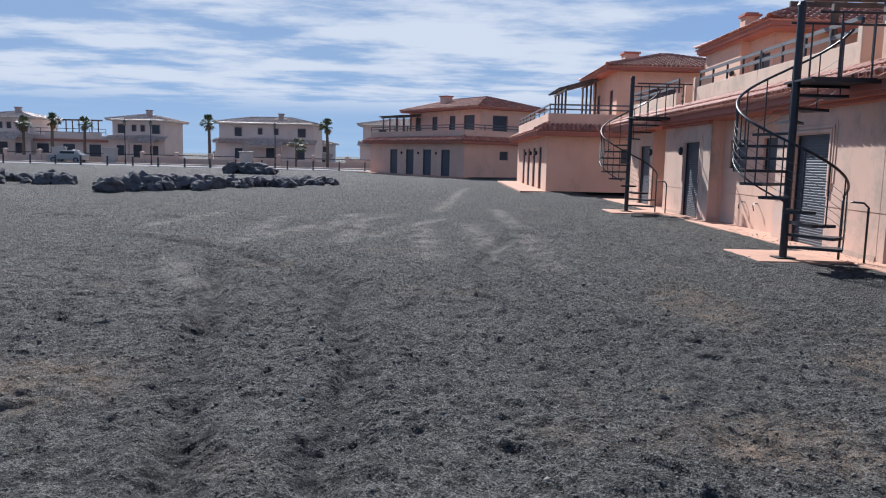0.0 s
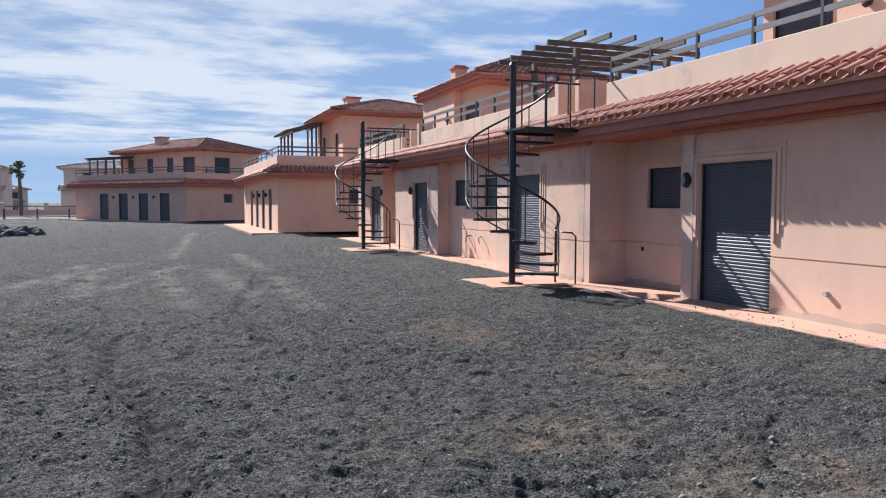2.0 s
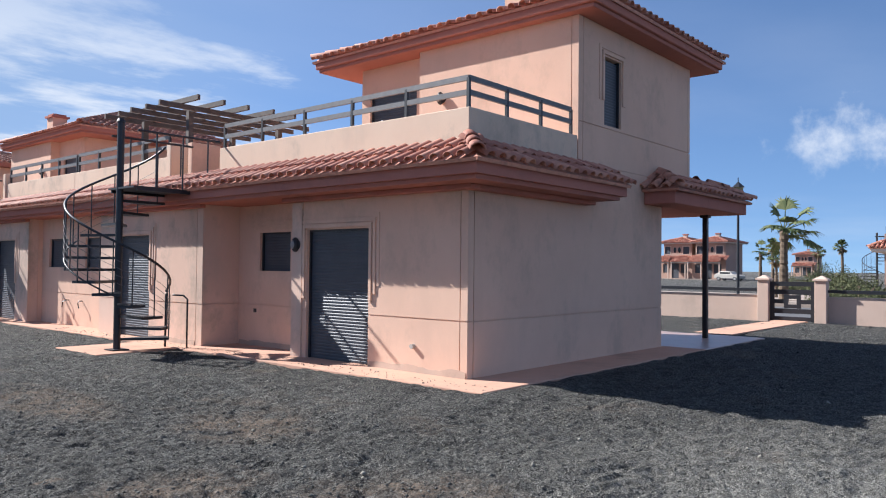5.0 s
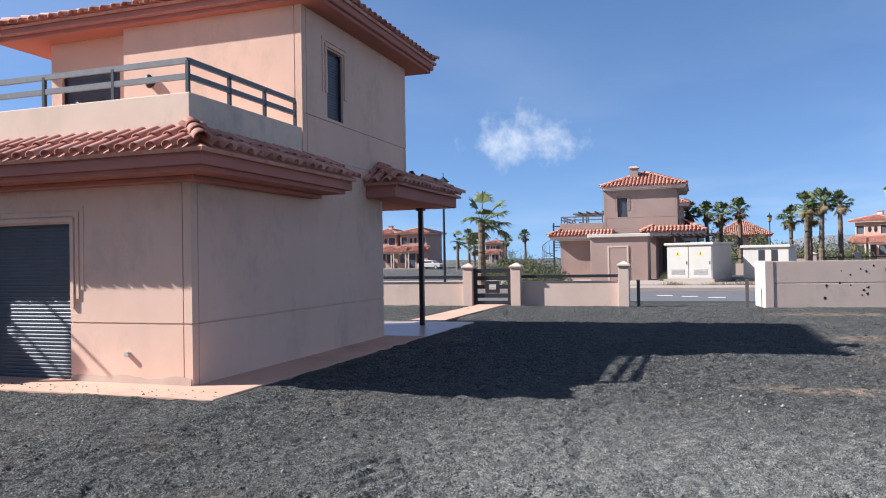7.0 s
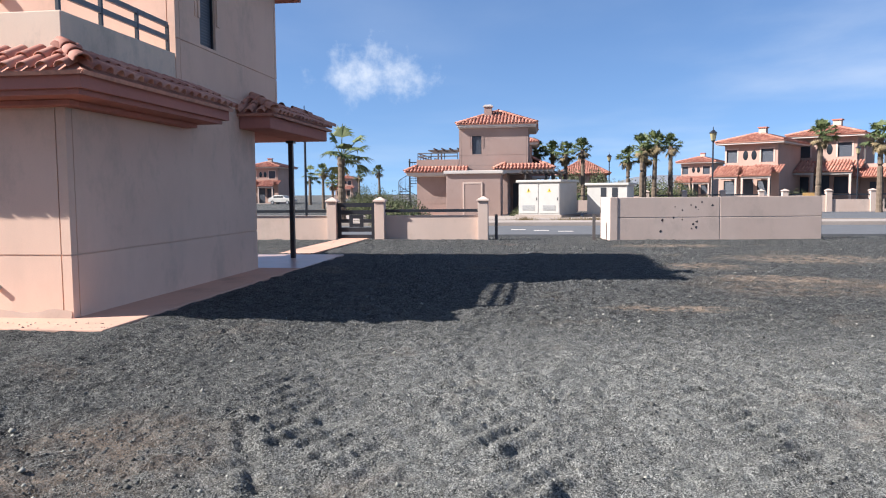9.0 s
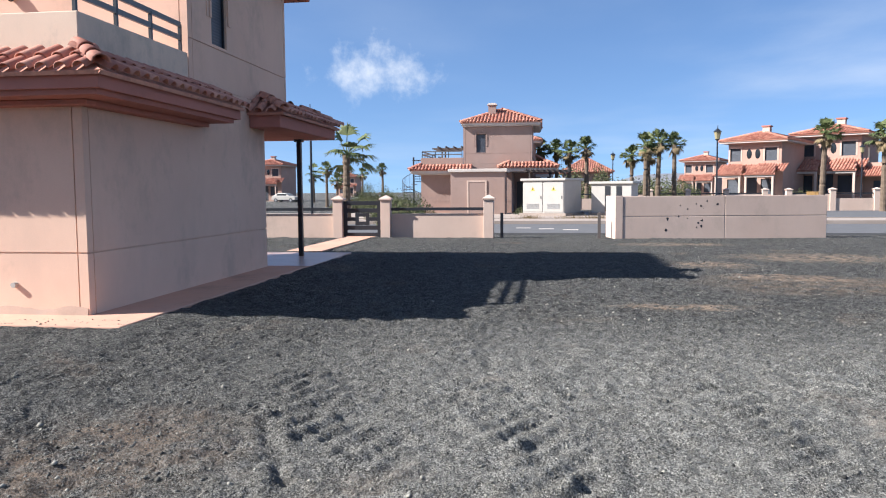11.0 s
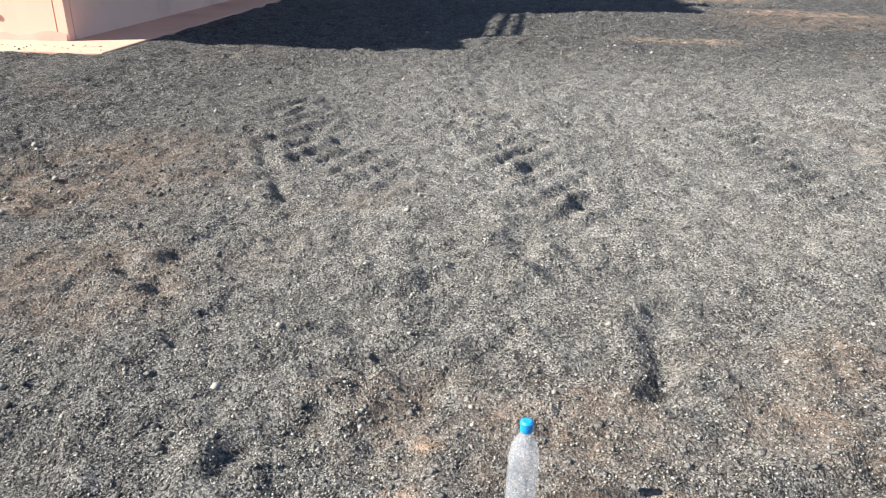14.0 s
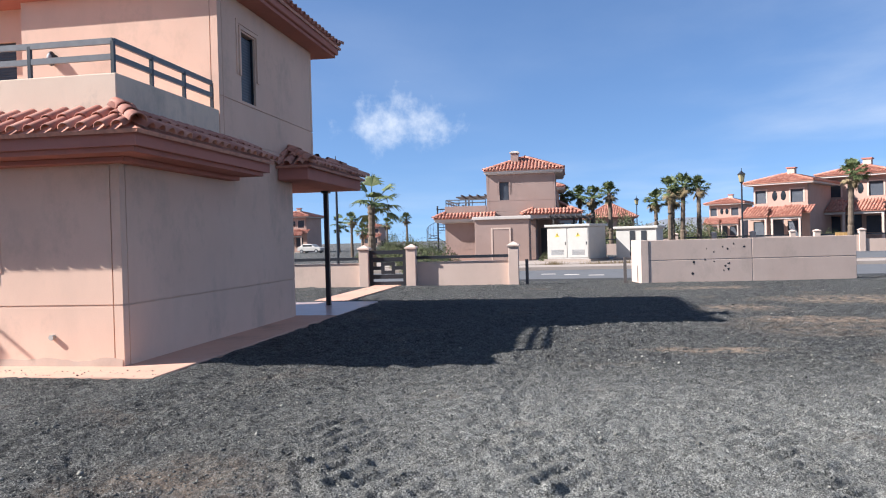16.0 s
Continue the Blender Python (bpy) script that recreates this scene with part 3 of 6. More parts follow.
def end_house(m, mirrored, label, single=1, trim=0.0, flue=3.62, flue_top=6.98):
    """trim: how much narrower the upper eaves are; flue: where the chimney stands."""
    global MIR, M_WALL
    MIR = mirrored
    h = thing("house", m, label, "house", "terraced houses", "")
    # lower walls towards the yard
    door, win = (1.93, 3.40, Z0, 2.17), (4.50, 5.42, 1.48, 2.19)
    w = facade(h, "x", 0.0, -1, 0.0, 3.76, Z0, 2.70, [door], split=(0.13,))
    opening_x(h, 0.0, *door, "door")
    surround(w, 0.0, 1.93, 3.40, 2.17, 1.05)
    facade(h, "x", 0.52, -1, 3.762, 6.08, Z0, 2.70, [win])
    ow = opening_x(h, 0.52, *win, "window")
    for g in (0.06, 0.14, 0.22):
        part("moulding", boxes((0.495, 0.519, 4.50 - 0.12 - g, min(5.42 + 0.12 + g, 6.02), 2.19 + g, 2.235 + g)), M_WALL, ow)
    door2 = (8.02, 9.38, Z0, 2.17)
    plain_coat, M_WALL = M_WALL, M_WORN if M_WALL == SALMON else M_WALL
    w = facade(h, "x", -0.27, -1, 6.08, 10.2, Z0, 2.70, [door2], split=(6.28,))
    opening_x(h, -0.27, *door2, "door")
    surround(w, -0.27, 8.02, 9.38, 2.17, 1.05)
    part("wall", boxes((-0.03, 0.50, 3.50, 3.759, Z0, 2.70)), M_WALL, h)
    facade(h, "y", 6.08, -1, -0.25, 0.52, Z0, 2.70)
    M_WALL = plain_coat
    base_fillet(h, 0.02, 1.90)
    base_fillet(h, 3.80, 6.04, 0.52)
    base_fillet(h, 6.30, 7.98, -0.27)
    part("wall", boxes((-0.02, 0.12, 10.0, 10.199, Z0, 2.70)), M_WALL, h)
    win2 = (10.62, 11.72, 1.48, 2.19)
    facade(h, "x", 0.08, -1, 10.2, HALF, Z0, 2.70, [win2])
    opening_x(h, 0.08, *win2, "window")
    wall_light(h, 0.0, 3.62, 1.93)
    wall_light(h, 2.85, 2.95, 4.78)
    part("pipe_hole", boxes((0.512, 0.519, 5.5, 5.58, 0.70, 0.77)), M_METAL, h)
    wall_light(h, -0.27, 7.9, 1.93) if mirrored else None
    # side wall and the rest of the lower box
    facade(h, "y", 0.0, -1, 0.02, 6.03, Z0, 3.34, split=(0.13,))
    part("wall", boxes((5.83, 6.03, 0.25, HALF, Z0, 3.2)), M_WALL, h)
    part("terrace_floor", boxes((-0.1, 6.0, 0.2, HALF, 2.72, 3.22)), M_SLAB, h)
    # band under the eaves, soffit, fascia
    for r in ((-0.20, -0.003, -0.20, 3.84, 2.63, 2.699), (-0.40, -0.273, 6.0, 10.28, 2.63, 2.699)):
        part("eave_band", boxes(r), M_TRIM, h, "terracotta-red moulding", bevel=0.012)
    part("eave_band", boxes((-0.002, 3.1, -0.20, -0.003, 2.63, 2.699)), M_TRIM, h, "terracotta-red moulding", bevel=0.012)
    part("soffit", boxes((-0.55, 0.6, -0.55, HALF, 2.70, 2.762), (0.6, 3.25, -0.55, 0.05, 2.70, 2.762)), M_TRIM, h, "terracotta-red soffit")
    part("fascia", boxes((-0.62, 0.0, -0.62, HALF, 2.764, 2.918), (0.002, 3.36, -0.62, 0.0, 2.764, 2.918)), M_TRIM, h, "terracotta-red fascia")
    sl = math.hypot(0.70, 0.38)
    k, u = 0.70 / sl, 0.38 / sl
    roof_plane(h, (-0.70, -0.70, 2.945), (0, 1, 0), HALF + 0.70, (k, 0, u), sl, k, 0.0, 2 * single)
    roof_plane(h, (-0.70, -0.70, 2.945), (1, 0, 0), 4.08, (0, k, u), sl, k, 0.0, 2 * single)
    ridge(h, (-0.72, -0.72, 2.945), (0.02, 0.02, 3.33))
    part("roof_end", boxes((3.30, 3.38, -0.62, 0.0, 2.92, 3.1)), M_TILE, h)
    # parapet, with a gap at the head of the stair
    part("parapet", corner_wall(2.83, 6.0, 0.16, 3.22, 3.77), M_PARAPET if M_WALL == SALMON else M_WALL, h, bevel=0.012)
    part("parapet", boxes((-0.04, 0.6, 6.90, 7.05, 3.0, 3.97)), M_WALL, h, bevel=0.012)
    part("parapet", boxes((0.0, 0.16, 7.86, HALF, 3.22, 3.77), (-0.04, 0.45, 7.70, 7.858, 3.0, 4.05)), M_PARAPET if M_WALL == SALMON else M_WALL, h, bevel=0.012)
    railing(h, ((2.75, 0.08), (0.08, 0.08), (0.08, 5.95)), 3.77, (0.9, 1.15))
    railing(h, ((0.08, 7.95), (0.08, HALF - 0.05)), 3.77)
    # upper storey
    up_door = (3.90, 5.25, 3.30, 5.22)
    facade(h, "x", 2.85, -1, 0.0, 3.55, 3.2, 5.78, groove=None, split=(0.13,))
    facade(h, "x", 3.15, -1, 3.552, 5.5, 3.2, 5.78, [up_door], groove=None)
    opening_x(h, 3.15, *up_door, "window")
    part("wall", boxes((2.87, 3.2, 3.40, 3.549, 3.2, 5.78)), M_WALL, h)
    up_win = (3.72, 4.33, 4.08, 5.28)
    w = facade(h, "y", 0.0, -1, 2.87, 7.38, 3.345, 5.78, [up_win], groove=4.02, split=(3.0, 7.28), name="wall")
    bm = bmesh.new()
    shutter(bm, "y", 0.08, 3.75, 4.30, 4.08, 5.25, -1)
    o = part("window", bm, M_SHUT, h, "narrow shuttered window")
    part("frame", boxes((3.72, 3.755, 0.04, 0.14, 4.08, 5.28), (4.295, 4.33, 0.04, 0.14, 4.08, 5.28)), M_METAL, o)
    for g, d in ((0.03, 0.03), (0.12, 0.016)):
        part("moulding", boxes((3.72 - g - 0.06, 3.72 - g, -d, 0.0, 4.5, 5.34 + g), (4.33 + g, 4.39 + g, -d, 0.0, 4.5, 5.34 + g), (3.72 - g, 4.33 + g, -d, 0.0, 5.28 + g, 5.34 + g)), M_WALL, w)
    part("wall", boxes((3.4, 7.38, 5.3, 5.5, 3.2, 5.78), (7.18, 7.38, 0.25, 5.3, 2.9, 5.78)), M_WALL, h)
    part("floor_slab", boxes((6.0, 7.36, 0.02, 5.4, 3.05, 3.34)), M_WALL, h)
    part("soffit", boxes((2.66 + trim, 8.00 - trim, -0.38 + trim, 6.36 - trim, 5.782, 5.85)), M_TRIM, h, "terracotta-red soffit", bevel=0.01)
    part("fascia", boxes((2.60 + trim, 8.06 - trim, -0.44 + trim, 6.42 - trim, 5.852, 6.0)), M_TRIM, h, "terracotta-red fascia", bevel=0.025)
    hip_roof(h, 2.55 + trim, 8.11 - trim, -0.49 + trim, 6.47 - trim, 6.02, 1.05, single)
    # chimney
    ch = part("chimney", boxes((flue, flue + 0.51, 1.22, 1.73, 6.1, flue_top)), M_WALL, h)
    part("chimney_cap", boxes((flue - 0.07, flue + 0.58, 1.15, 1.80, flue_top + 0.002, flue_top + 0.07), (flue + 0.02, flue + 0.49, 1.24, 1.71, flue_top + 0.07, flue_top + 0.14)), M_TRIM, ch)
    # porch
    part("porch_beam", boxes((5.25, 9.0, -0.62, -0.004, 2.80, 3.05), (6.05, 9.0, -0.003, 4.0, 2.80, 3.05)), M_TRIM, h, "terracotta-red porch edge", bevel=0.02)
    roof_plane(h, (5.15, -0.72, 3.07), (1, 0, 0), 3.93, (0, k, u), sl, k, k, single)
    roof_plane(h, (5.15, -0.72, 3.07), (0, 1, 0), 0.72, (k, 0, u), sl, k, 0.0, single)
    ridge(h, (5.13, -0.74, 3.07), (5.95, 0.04, 3.47))
    roof_plane(h, (9.08, -0.72, 3.07), (0, 1, 0), 4.8, (-k, 0, u), sl * 1.9, k, 0.0, single)
    ridge(h, (9.1, -0.74, 3.07), (8.3, 0.04, 3.47))
    part("porch_roof", boxes((6.0, 8.7, 0.0, 4.0, 3.06, 3.25)), M_TILE, h)
    for yy in (0.12, 3.8):
        bm = bmesh.new()
        bar(bm, (8.55, yy, 0.05), (8.55, yy, 2.80), 0.10)
        o = part("porch_column", bm, M_METAL, h)
        part("column_head", boxes((8.46, 8.64, yy - 0.09, yy + 0.09, 2.74, 2.80)), M_METAL, o)
    # aprons
    part("apron", boxes((-0.72, 0.7, -0.82, HALF, -0.15, Z0), (0.702, 6.2, -0.82, 0.3, -0.15, Z0)), M_SLAB, h, "pink concrete apron", bevel=0.015)
    part("porch_floor", boxes((6.202, 9.6, -0.82, 4.2, -0.15, Z0 - 0.004)), M_PORCH, h, "smooth pale pink porch paving", bevel=0.015)
    part("wall", boxes((6.04, 7.4, 4.0, 4.2, Z0, 3.05)), M_WALL, h)
    part("door", boxes((6.25, 7.25, 3.95, 3.998, Z0, 2.2)), M_METAL, h, "dark entrance door")
    part("apron", boxes((-2.2, -0.722, 6.1, 7.7, -0.15, Z0 - 0.006)), M_SLAB, h, "pink concrete stair pad", bevel=0.015)
    # pipe stub on the wall
    bm = bmesh.new()
    bar(bm, (0.05, 0.98, 0.45), (-0.06, 0.98, 0.45), 0.07, n=10)
    part("vent_pipe", bm, M_BOX, h, "short white plastic pipe stub", smooth=False)
    # a bent cable end left sticking out of the wall
    bm = bmesh.new()
    tube(bm, [(0.09, 11.83, 0.68), (0.0, 11.82, 0.69), (-0.05, 11.78, 0.64), (-0.04, 11.74, 0.52)], 0.013)
    part("cable_end", bm, M_METAL, h)
    MIR = False
    return h


def pergola(m, label):
    """Rafters along y laid on purlins along x, on four posts."""
    p = thing("pergola", m, label, "pergola", "terrace pergolas")
    for x in (0.75, 3.0):
        for y in (0.75, 2.6):
            bm = bmesh.new()
            bar(bm, (x, y, 0), (x, y, 1.53), 0.11)
            part("post", bm, M_WOOD, p)
    for i in range(5):
        bm = bmesh.new()
        bar(bm, (0.02 * (i % 2), 0.62 + i * 0.58, 1.58), (3.75, 0.62 + i * 0.58, 1.58), 0.06, 0.10)
        part("purlin", bm, M_WOOD, p)
        bm = bmesh.new()
        bar(bm, (0.5 + i * 0.6, 0.03 * (i % 3), 1.685), (0.5 + i * 0.6, 3.5, 1.685), 0.06, 0.10)
        part("rafter", bm, M_WOOD, p)
    return p


def spiral_stair(m, label):
    s = thing("spiral_staircase", m, label, "staircase", "spiral staircases")
    steps, top, r = 13, 2.92, 0.86
    rise = (top - Z0) / (steps + 1)
    start, turn = radians(-20), radians(-27.0)
    bm = bmesh.new()
    bmesh.ops.create_cone(bm, cap_ends=True, segments=14, radius1=0.062, radius2=0.062, depth=4.0, matrix=Matrix.Translation((0, 0, Z0 + 2.0)))
    part("pole", bm, M_METAL, s, smooth=False)
    bm = bmesh.new()
    bmesh.ops.create_cone(bm, cap_ends=True, segments=14, radius1=0.08, radius2=0.05, depth=0.06, matrix=Matrix.Translation((0, 0, Z0 + 4.03)))
    part("pole_cap", bm, M_METAL, s)
    part("base_plate", boxes((-0.15, 0.15, -0.15, 0.15, Z0, Z0 + 0.015)), M_METAL, s)
    rail = []
    for i in range(steps):
        a, z = start + turn * i, Z0 + rise * (i + 1)
        bm = bmesh.new()
        half = abs(turn) * 0.56
        loop = [(0.06 * math.cos(a - half), 0.06 * math.sin(a - half)), (r * math.cos(a - half), r * math.sin(a - half)), (r * math.cos(a), r * math.sin(a)), (r * math.cos(a + half), r * math.sin(a + half)), (0.06 * math.cos(a + half), 0.06 * math.sin(a + half))]
        lo = [bm.verts.new((*p, z - 0.045)) for p in loop]
        hi = [bm.verts.new((*p, z)) for p in loop]
        bm.faces.new(lo[::-1])
        bm.faces.new(hi)
        for j in range(5):
            bm.faces.new((lo[j], lo[(j + 1) % 5], hi[(j + 1) % 5], hi[j]))
        t = part("tread", bm, M_METAL, s)
        for q in ((-0.25, 0.25) if 3 < i < 8 else (0.0,)):
            bm = bmesh.new()
            aa = a + turn * q
            hz = z + 0.92 + rise * q
            bar(bm, (r * math.cos(aa), r * math.sin(aa), z - 0.04), (r * math.cos(aa), r * math.sin(aa), hz), 0.022, n=6)
            part("baluster", bm, M_METAL, t)
    for i in range(steps * 4 + 1):
        q = i / 4 - 0.5
        a, z = start + turn * q, Z0 + rise * (q + 1) + 0.92
        rail.append((r * math.cos(a), r * math.sin(a), z))
    a0 = start + turn * -0.5
    rail = [(r * math.cos(a0), r * math.sin(a0), Z0), (r * math.cos(a0), r * math.sin(a0), Z0 + rise * 0.5 + 0.85)] + rail
    bm = bmesh.new()
    tube(bm, rail, 0.022)
    part("handrail", bm, M_METAL, s, smooth=True)
    # strings that tie the outer ends of the treads
    bm = bmesh.new()
    low = [(r * math.cos(start + turn * i / 4), r * math.sin(start + turn * i / 4), Z0 + rise * (i / 4 + 1) + 0.02) for i in range(14, 34)]
    tube(bm, low, 0.014)
    part("side_rail", bm, M_METAL, s, smooth=True)
    # thin guard wires between treads and handrail
    for w in range(5):
        bm = bmesh.new()
        wire = [((r + 0.012) * math.cos(start + turn * i / 4), (r + 0.012) * math.sin(start + turn * i / 4), Z0 + rise * (i / 4 + 1) + 0.13 + 0.125 * w) for i in range(-1, steps * 4 - 3)]
        tube(bm, wire, 0.0035, 5)
        part("guard_wire", bm, M_RAIL, s, smooth=True)
    # landing to the terrace
    part("landing", boxes((-0.05, 1.62, -0.60, 0.34, top - 0.03, top), (0.0, 1.62, -0.60, -0.56, top - 0.075, top - 0.03), (0.0, 1.62, 0.30, 0.34, top - 0.075, top - 0.03)), M_METAL, s)
    for yy in (-0.6, 0.34):
        for xx in (0.35, 0.85, 1.35):
            bm = bmesh.new()
            bar(bm, (xx, yy, top), (xx, yy, top + 0.95), 0.03, n=6)
            part("baluster", bm, M_METAL, s)
        bm = bmesh.new()
        tube(bm, [(0.0, yy, top + 0.95), (1.6, yy, top + 0.95)], 0.022)
        part("handrail", bm, M_METAL, s)
    # hoop at the foot
    bm = bmesh.new()
    tube(bm, [(1.05, -0.5, Z0), (1.05, -0.5, 0.95), (1.0, -0.45, 1.02), (0.86, -0.32, 1.03)], 0.018)
    part("foot_rail", bm, M_METAL, s, smooth=True)
    return s


def garden_house(m, label, upper, shade, depth, zt=5.66):
    """The other type: four shuttered doors in a row below a terrace. upper: the upper storey (x0, x1, y0, y1); shade: the timber canopy."""
    h = thing("house", m, label, "house", "terraced houses")
    L = 15.2
    doors = [(2.0 + i * 2.75, 3.25 + i * 2.75, Z0, 2.25) for i in range(4)]
    facade(h, "x", 0.0, -1, 0.0, L, Z0, 2.75, doors, groove=None)
    for d in doors:
        opening_x(h, 0.0, *d, "door")
    for i in range(3):
        wall_light(h, 0.0, 3.95 + i * 2.75, 1.95)
    win = (3.6, 4.5, 1.5, 2.2)
    facade(h, "y", 0.0, -1, 0.02, depth, Z0, 2.75, [win] if upper[0] < 4 else [], groove=None)
    if upper[0] < 4:
        bm = bmesh.new()
        shutter(bm, "y", 0.16, 3.6, 4.5, 1.5, 2.2, -1)
        part("window", bm, M_SHUT, h)
    part("wall", boxes((depth - 0.2, depth, 0.25, L, Z0, 2.75), (0.25, depth - 0.2, L - 0.2, L, Z0, 2.75)), M_WALL, h)
    part("terrace_floor", boxes((-0.1, depth, 0.2, L, 2.76, 3.2)), M_SLAB, h)
    part("soffit", boxes((-0.55, depth + 0.2, -0.55, L + 0.5, 2.752, 2.83)), M_TRIM, h, "terracotta-red soffit")
    part("fascia", boxes((-0.61, depth + 0.26, -0.61, L + 0.56, 2.832, 2.94)), M_TRIM, h, "terracotta-red fascia")
    sl = math.hypot(0.66, 0.36)
    k, u = 0.66 / sl, 0.36 / sl
    roof_plane(h, (-0.66, -0.66, 2.97), (0, 1, 0), L + 1.2, (k, 0, u), sl, k, k)
    roof_plane(h, (-0.66, -0.66, 2.97), (1, 0, 0), depth + 0.9, (0, k, u), sl, k, 0.0)
    ridge(h, (-0.68, -0.68, 2.97), (0.02, 0.02, 3.33))
    part("parapet", corner_wall(depth - 0.1, L, 0.16, 3.2, 3.85), M_WALL, h, bevel=0.012)
    railing(h, ((depth - 1, 0.08), (0.08, 0.08), (0.08, L)), 3.85, 2.2, 0.42, 0.2)
    x0, x1, y0, y1 = upper
    n = 4 if y1 - y0 > 8 else 2
    pitch = (y1 - y0) / n
    ups = [(y0 + pitch * (i + 0.3), y0 + pitch * (i + 0.3) + (1.5 if i == 0 and n == 4 else 0.85), 3.3, 5.2) for i in range(n)]
    facade(h, "x", x0, -1, y0, y1, 3.2, zt, ups, groove=None)
    for d in ups:
        opening_x(h, x0, *d, "window")
    side = [(x0 + 1.6, x0 + 2.9, 4.4, 5.2)] if n == 2 else [(x0 + 1.3, x0 + 2.9, 3.5, 5.2)]
    facade(h, "y", y0, -1, x0 + 0.02, x1, 3.2, zt, side, groove=None)
    if side:
        bm = bmesh.new()
        shutter(bm, "y", y0 + 0.16, side[0][0], side[0][1], side[0][2], 5.2, -1)
        part("window", bm, M_SHUT, h)
    part("wall", boxes((x0 + 0.25, x1, y1 - 0.2, y1, 3.2, zt), (x1 - 0.2, x1, y0 + 0.25, y1 - 0.2, 3.2, zt)), M_WALL, h)
    part("soffit", boxes((x0 - 0.6, x1 + 0.6, y0 - 0.6, y1 + 0.6, zt + 0.002, zt + 0.06)), M_TRIM, h, "terracotta-red soffit")
    part("fascia", boxes((x0 - 0.65, x1 + 0.65, y0 - 0.65, y1 + 0.65, zt + 0.062, zt + 0.16)), M_TRIM, h, "terracotta-red fascia")
    hip_roof(h, x0 - 0.7, x1 + 0.7, y0 - 0.7, y1 + 0.7, zt + 0.18, 1.05)
    cx, cy = x0 + 1.2, y0 + (y1 - y0) * 0.62
    ch = part("chimney", boxes((cx, cx + 0.75, cy, cy + 0.9, zt + 0.4, zt + 1.42)), M_WALL, h)
    part("chimney_cap", boxes((cx - 0.08, cx + 0.83, cy - 0.08, cy + 0.98, zt + 1.422, zt + 1.52)), M_TRIM, ch)
    part("apron", boxes((-1.3, 0.2, -0.5, L + 0.5, -0.15, Z0)), M_SLAB, h, "pink concrete apron")
    # timber canopy on the terrace
    sx0, sx1, sy0, sy1, lo, hi = shade
    for x in (sx0 + 0.15, sx1 - 0.3):
        for i in range(4):
            bm = bmesh.new()
            y = sy0 + 0.1 + (sy1 - sy0 - 0.2) * i / 3
            bar(bm, (x, y, 3.2), (x, y, lo + (hi - lo) * (x - sx0) / (sx1 - sx0)), 0.10)
            part("canopy_post", bm, M_WOOD, h)
    for x in (sx0 + 0.15, sx1 - 0.3):
        bm = bmesh.new()
        z = lo + (hi - lo) * (x - sx0) / (sx1 - sx0)
        bar(bm, (x, sy0 - 0.3, z + 0.05), (x, sy1 + 0.3, z + 0.05), 0.08, 0.12)
        part("canopy_beam", bm, M_WOOD, h)
    for i in range(14):
        bm = bmesh.new()
        y = sy0 + (sy1 - sy0) * i / 13
        bar(bm, (sx0 - 0.25, y, lo + 0.14), (sx1 + 0.1, y, hi + 0.18), 0.07, 0.10)
        part("canopy_rafter", bm, M_WOOD, h)
    return h


end_house(pose(8.8, 7.2, 0), False, "salmon stuccoed end house with roof terrace and clay tiles", 1, 0.0, 3.15, 7.7)
end_house(pose(8.8, 7.2 + 2 * HALF, 0), True, "salmon stuccoed house, mirrored neighbour with tiled eaves", 1)
garden_house(pose(6.5, 38.5, 0), "salmon house with four shuttered doors and timber canopy", (3.45, 9.6, 0.8, 7.2), (1.35, 3.4, 4.5, 8.6, 5.3, 5.95), 12.0, 6.0)
garden_house(pose(3.0, 61.8, 0, 0, 0, 35), "salmon house with four shuttered doors below a long terrace", (2.6, 8.6, 1.4, 12.4), (0.6, 2.6, 10.4, 14.2, 5.15, 5.3), 9.0)
stair_a = spiral_stair(pose(7.17, 13.75, 0), "black metal spiral staircase up to the terrace")
copy_thing(stair_a, pose(7.17, 24.6, 0))
pergola_a = pergola(pose(8.45, 14.2, 3.22), "weathered dark timber pergola on the roof terrace")

# ---- ground ----


def fbm(x, y, scale, octaves, seed):
    """Smooth value noise on arrays."""
    out, amp, tot = np.zeros_like(x), 1.0, 0.0
    for o in range(octaves):
        s = scale * 2 ** o
        xi, yi = np.floor(x * s), np.floor(y * s)
        fx, fy = x * s - xi, y * s - yi
        fx, fy = fx * fx * (3 - 2 * fx), fy * fy * (3 - 2 * fy)

        def h(a, b):
            n = np.sin(a * 127.1 + b * 311.7 + (seed + o) * 74.7) * 43758.5453
            return n - np.floor(n)

        v = (h(xi, yi) * (1 - fx) + h(xi + 1, yi) * fx) * (1 - fy) + (h(xi, yi + 1) * (1 - fx) + h(xi + 1, yi + 1) * fx) * fy
        out += amp * (v - 0.5)
        tot += amp
        amp *= 0.55
    return out / tot


def smooth(v, a, b):
    t = np.clip((v - a) / (b - a), 0, 1)
    return t * t * (3 - 2 * t)


RUTS = (((0.52, 4.4), (0.38, 4.9), (0.26, 5.4), (-0.22, 6.9), (-0.7, 9.0), (-1.7, 12.5)), ((1.1, 3.9), (1.05, 5.2), (1.04, 6.1), (1.03, 7.1), (0.63, 8.75), (0.48, 10.7), (-1.95, 13.8), (-5.0, 16.0)), ((2.9, 16.7), (2.2, 13.0), (2.4, 9.5)), ((-0.5, 18.3), (-3.5, 19.5), (-9.0, 19.0)))
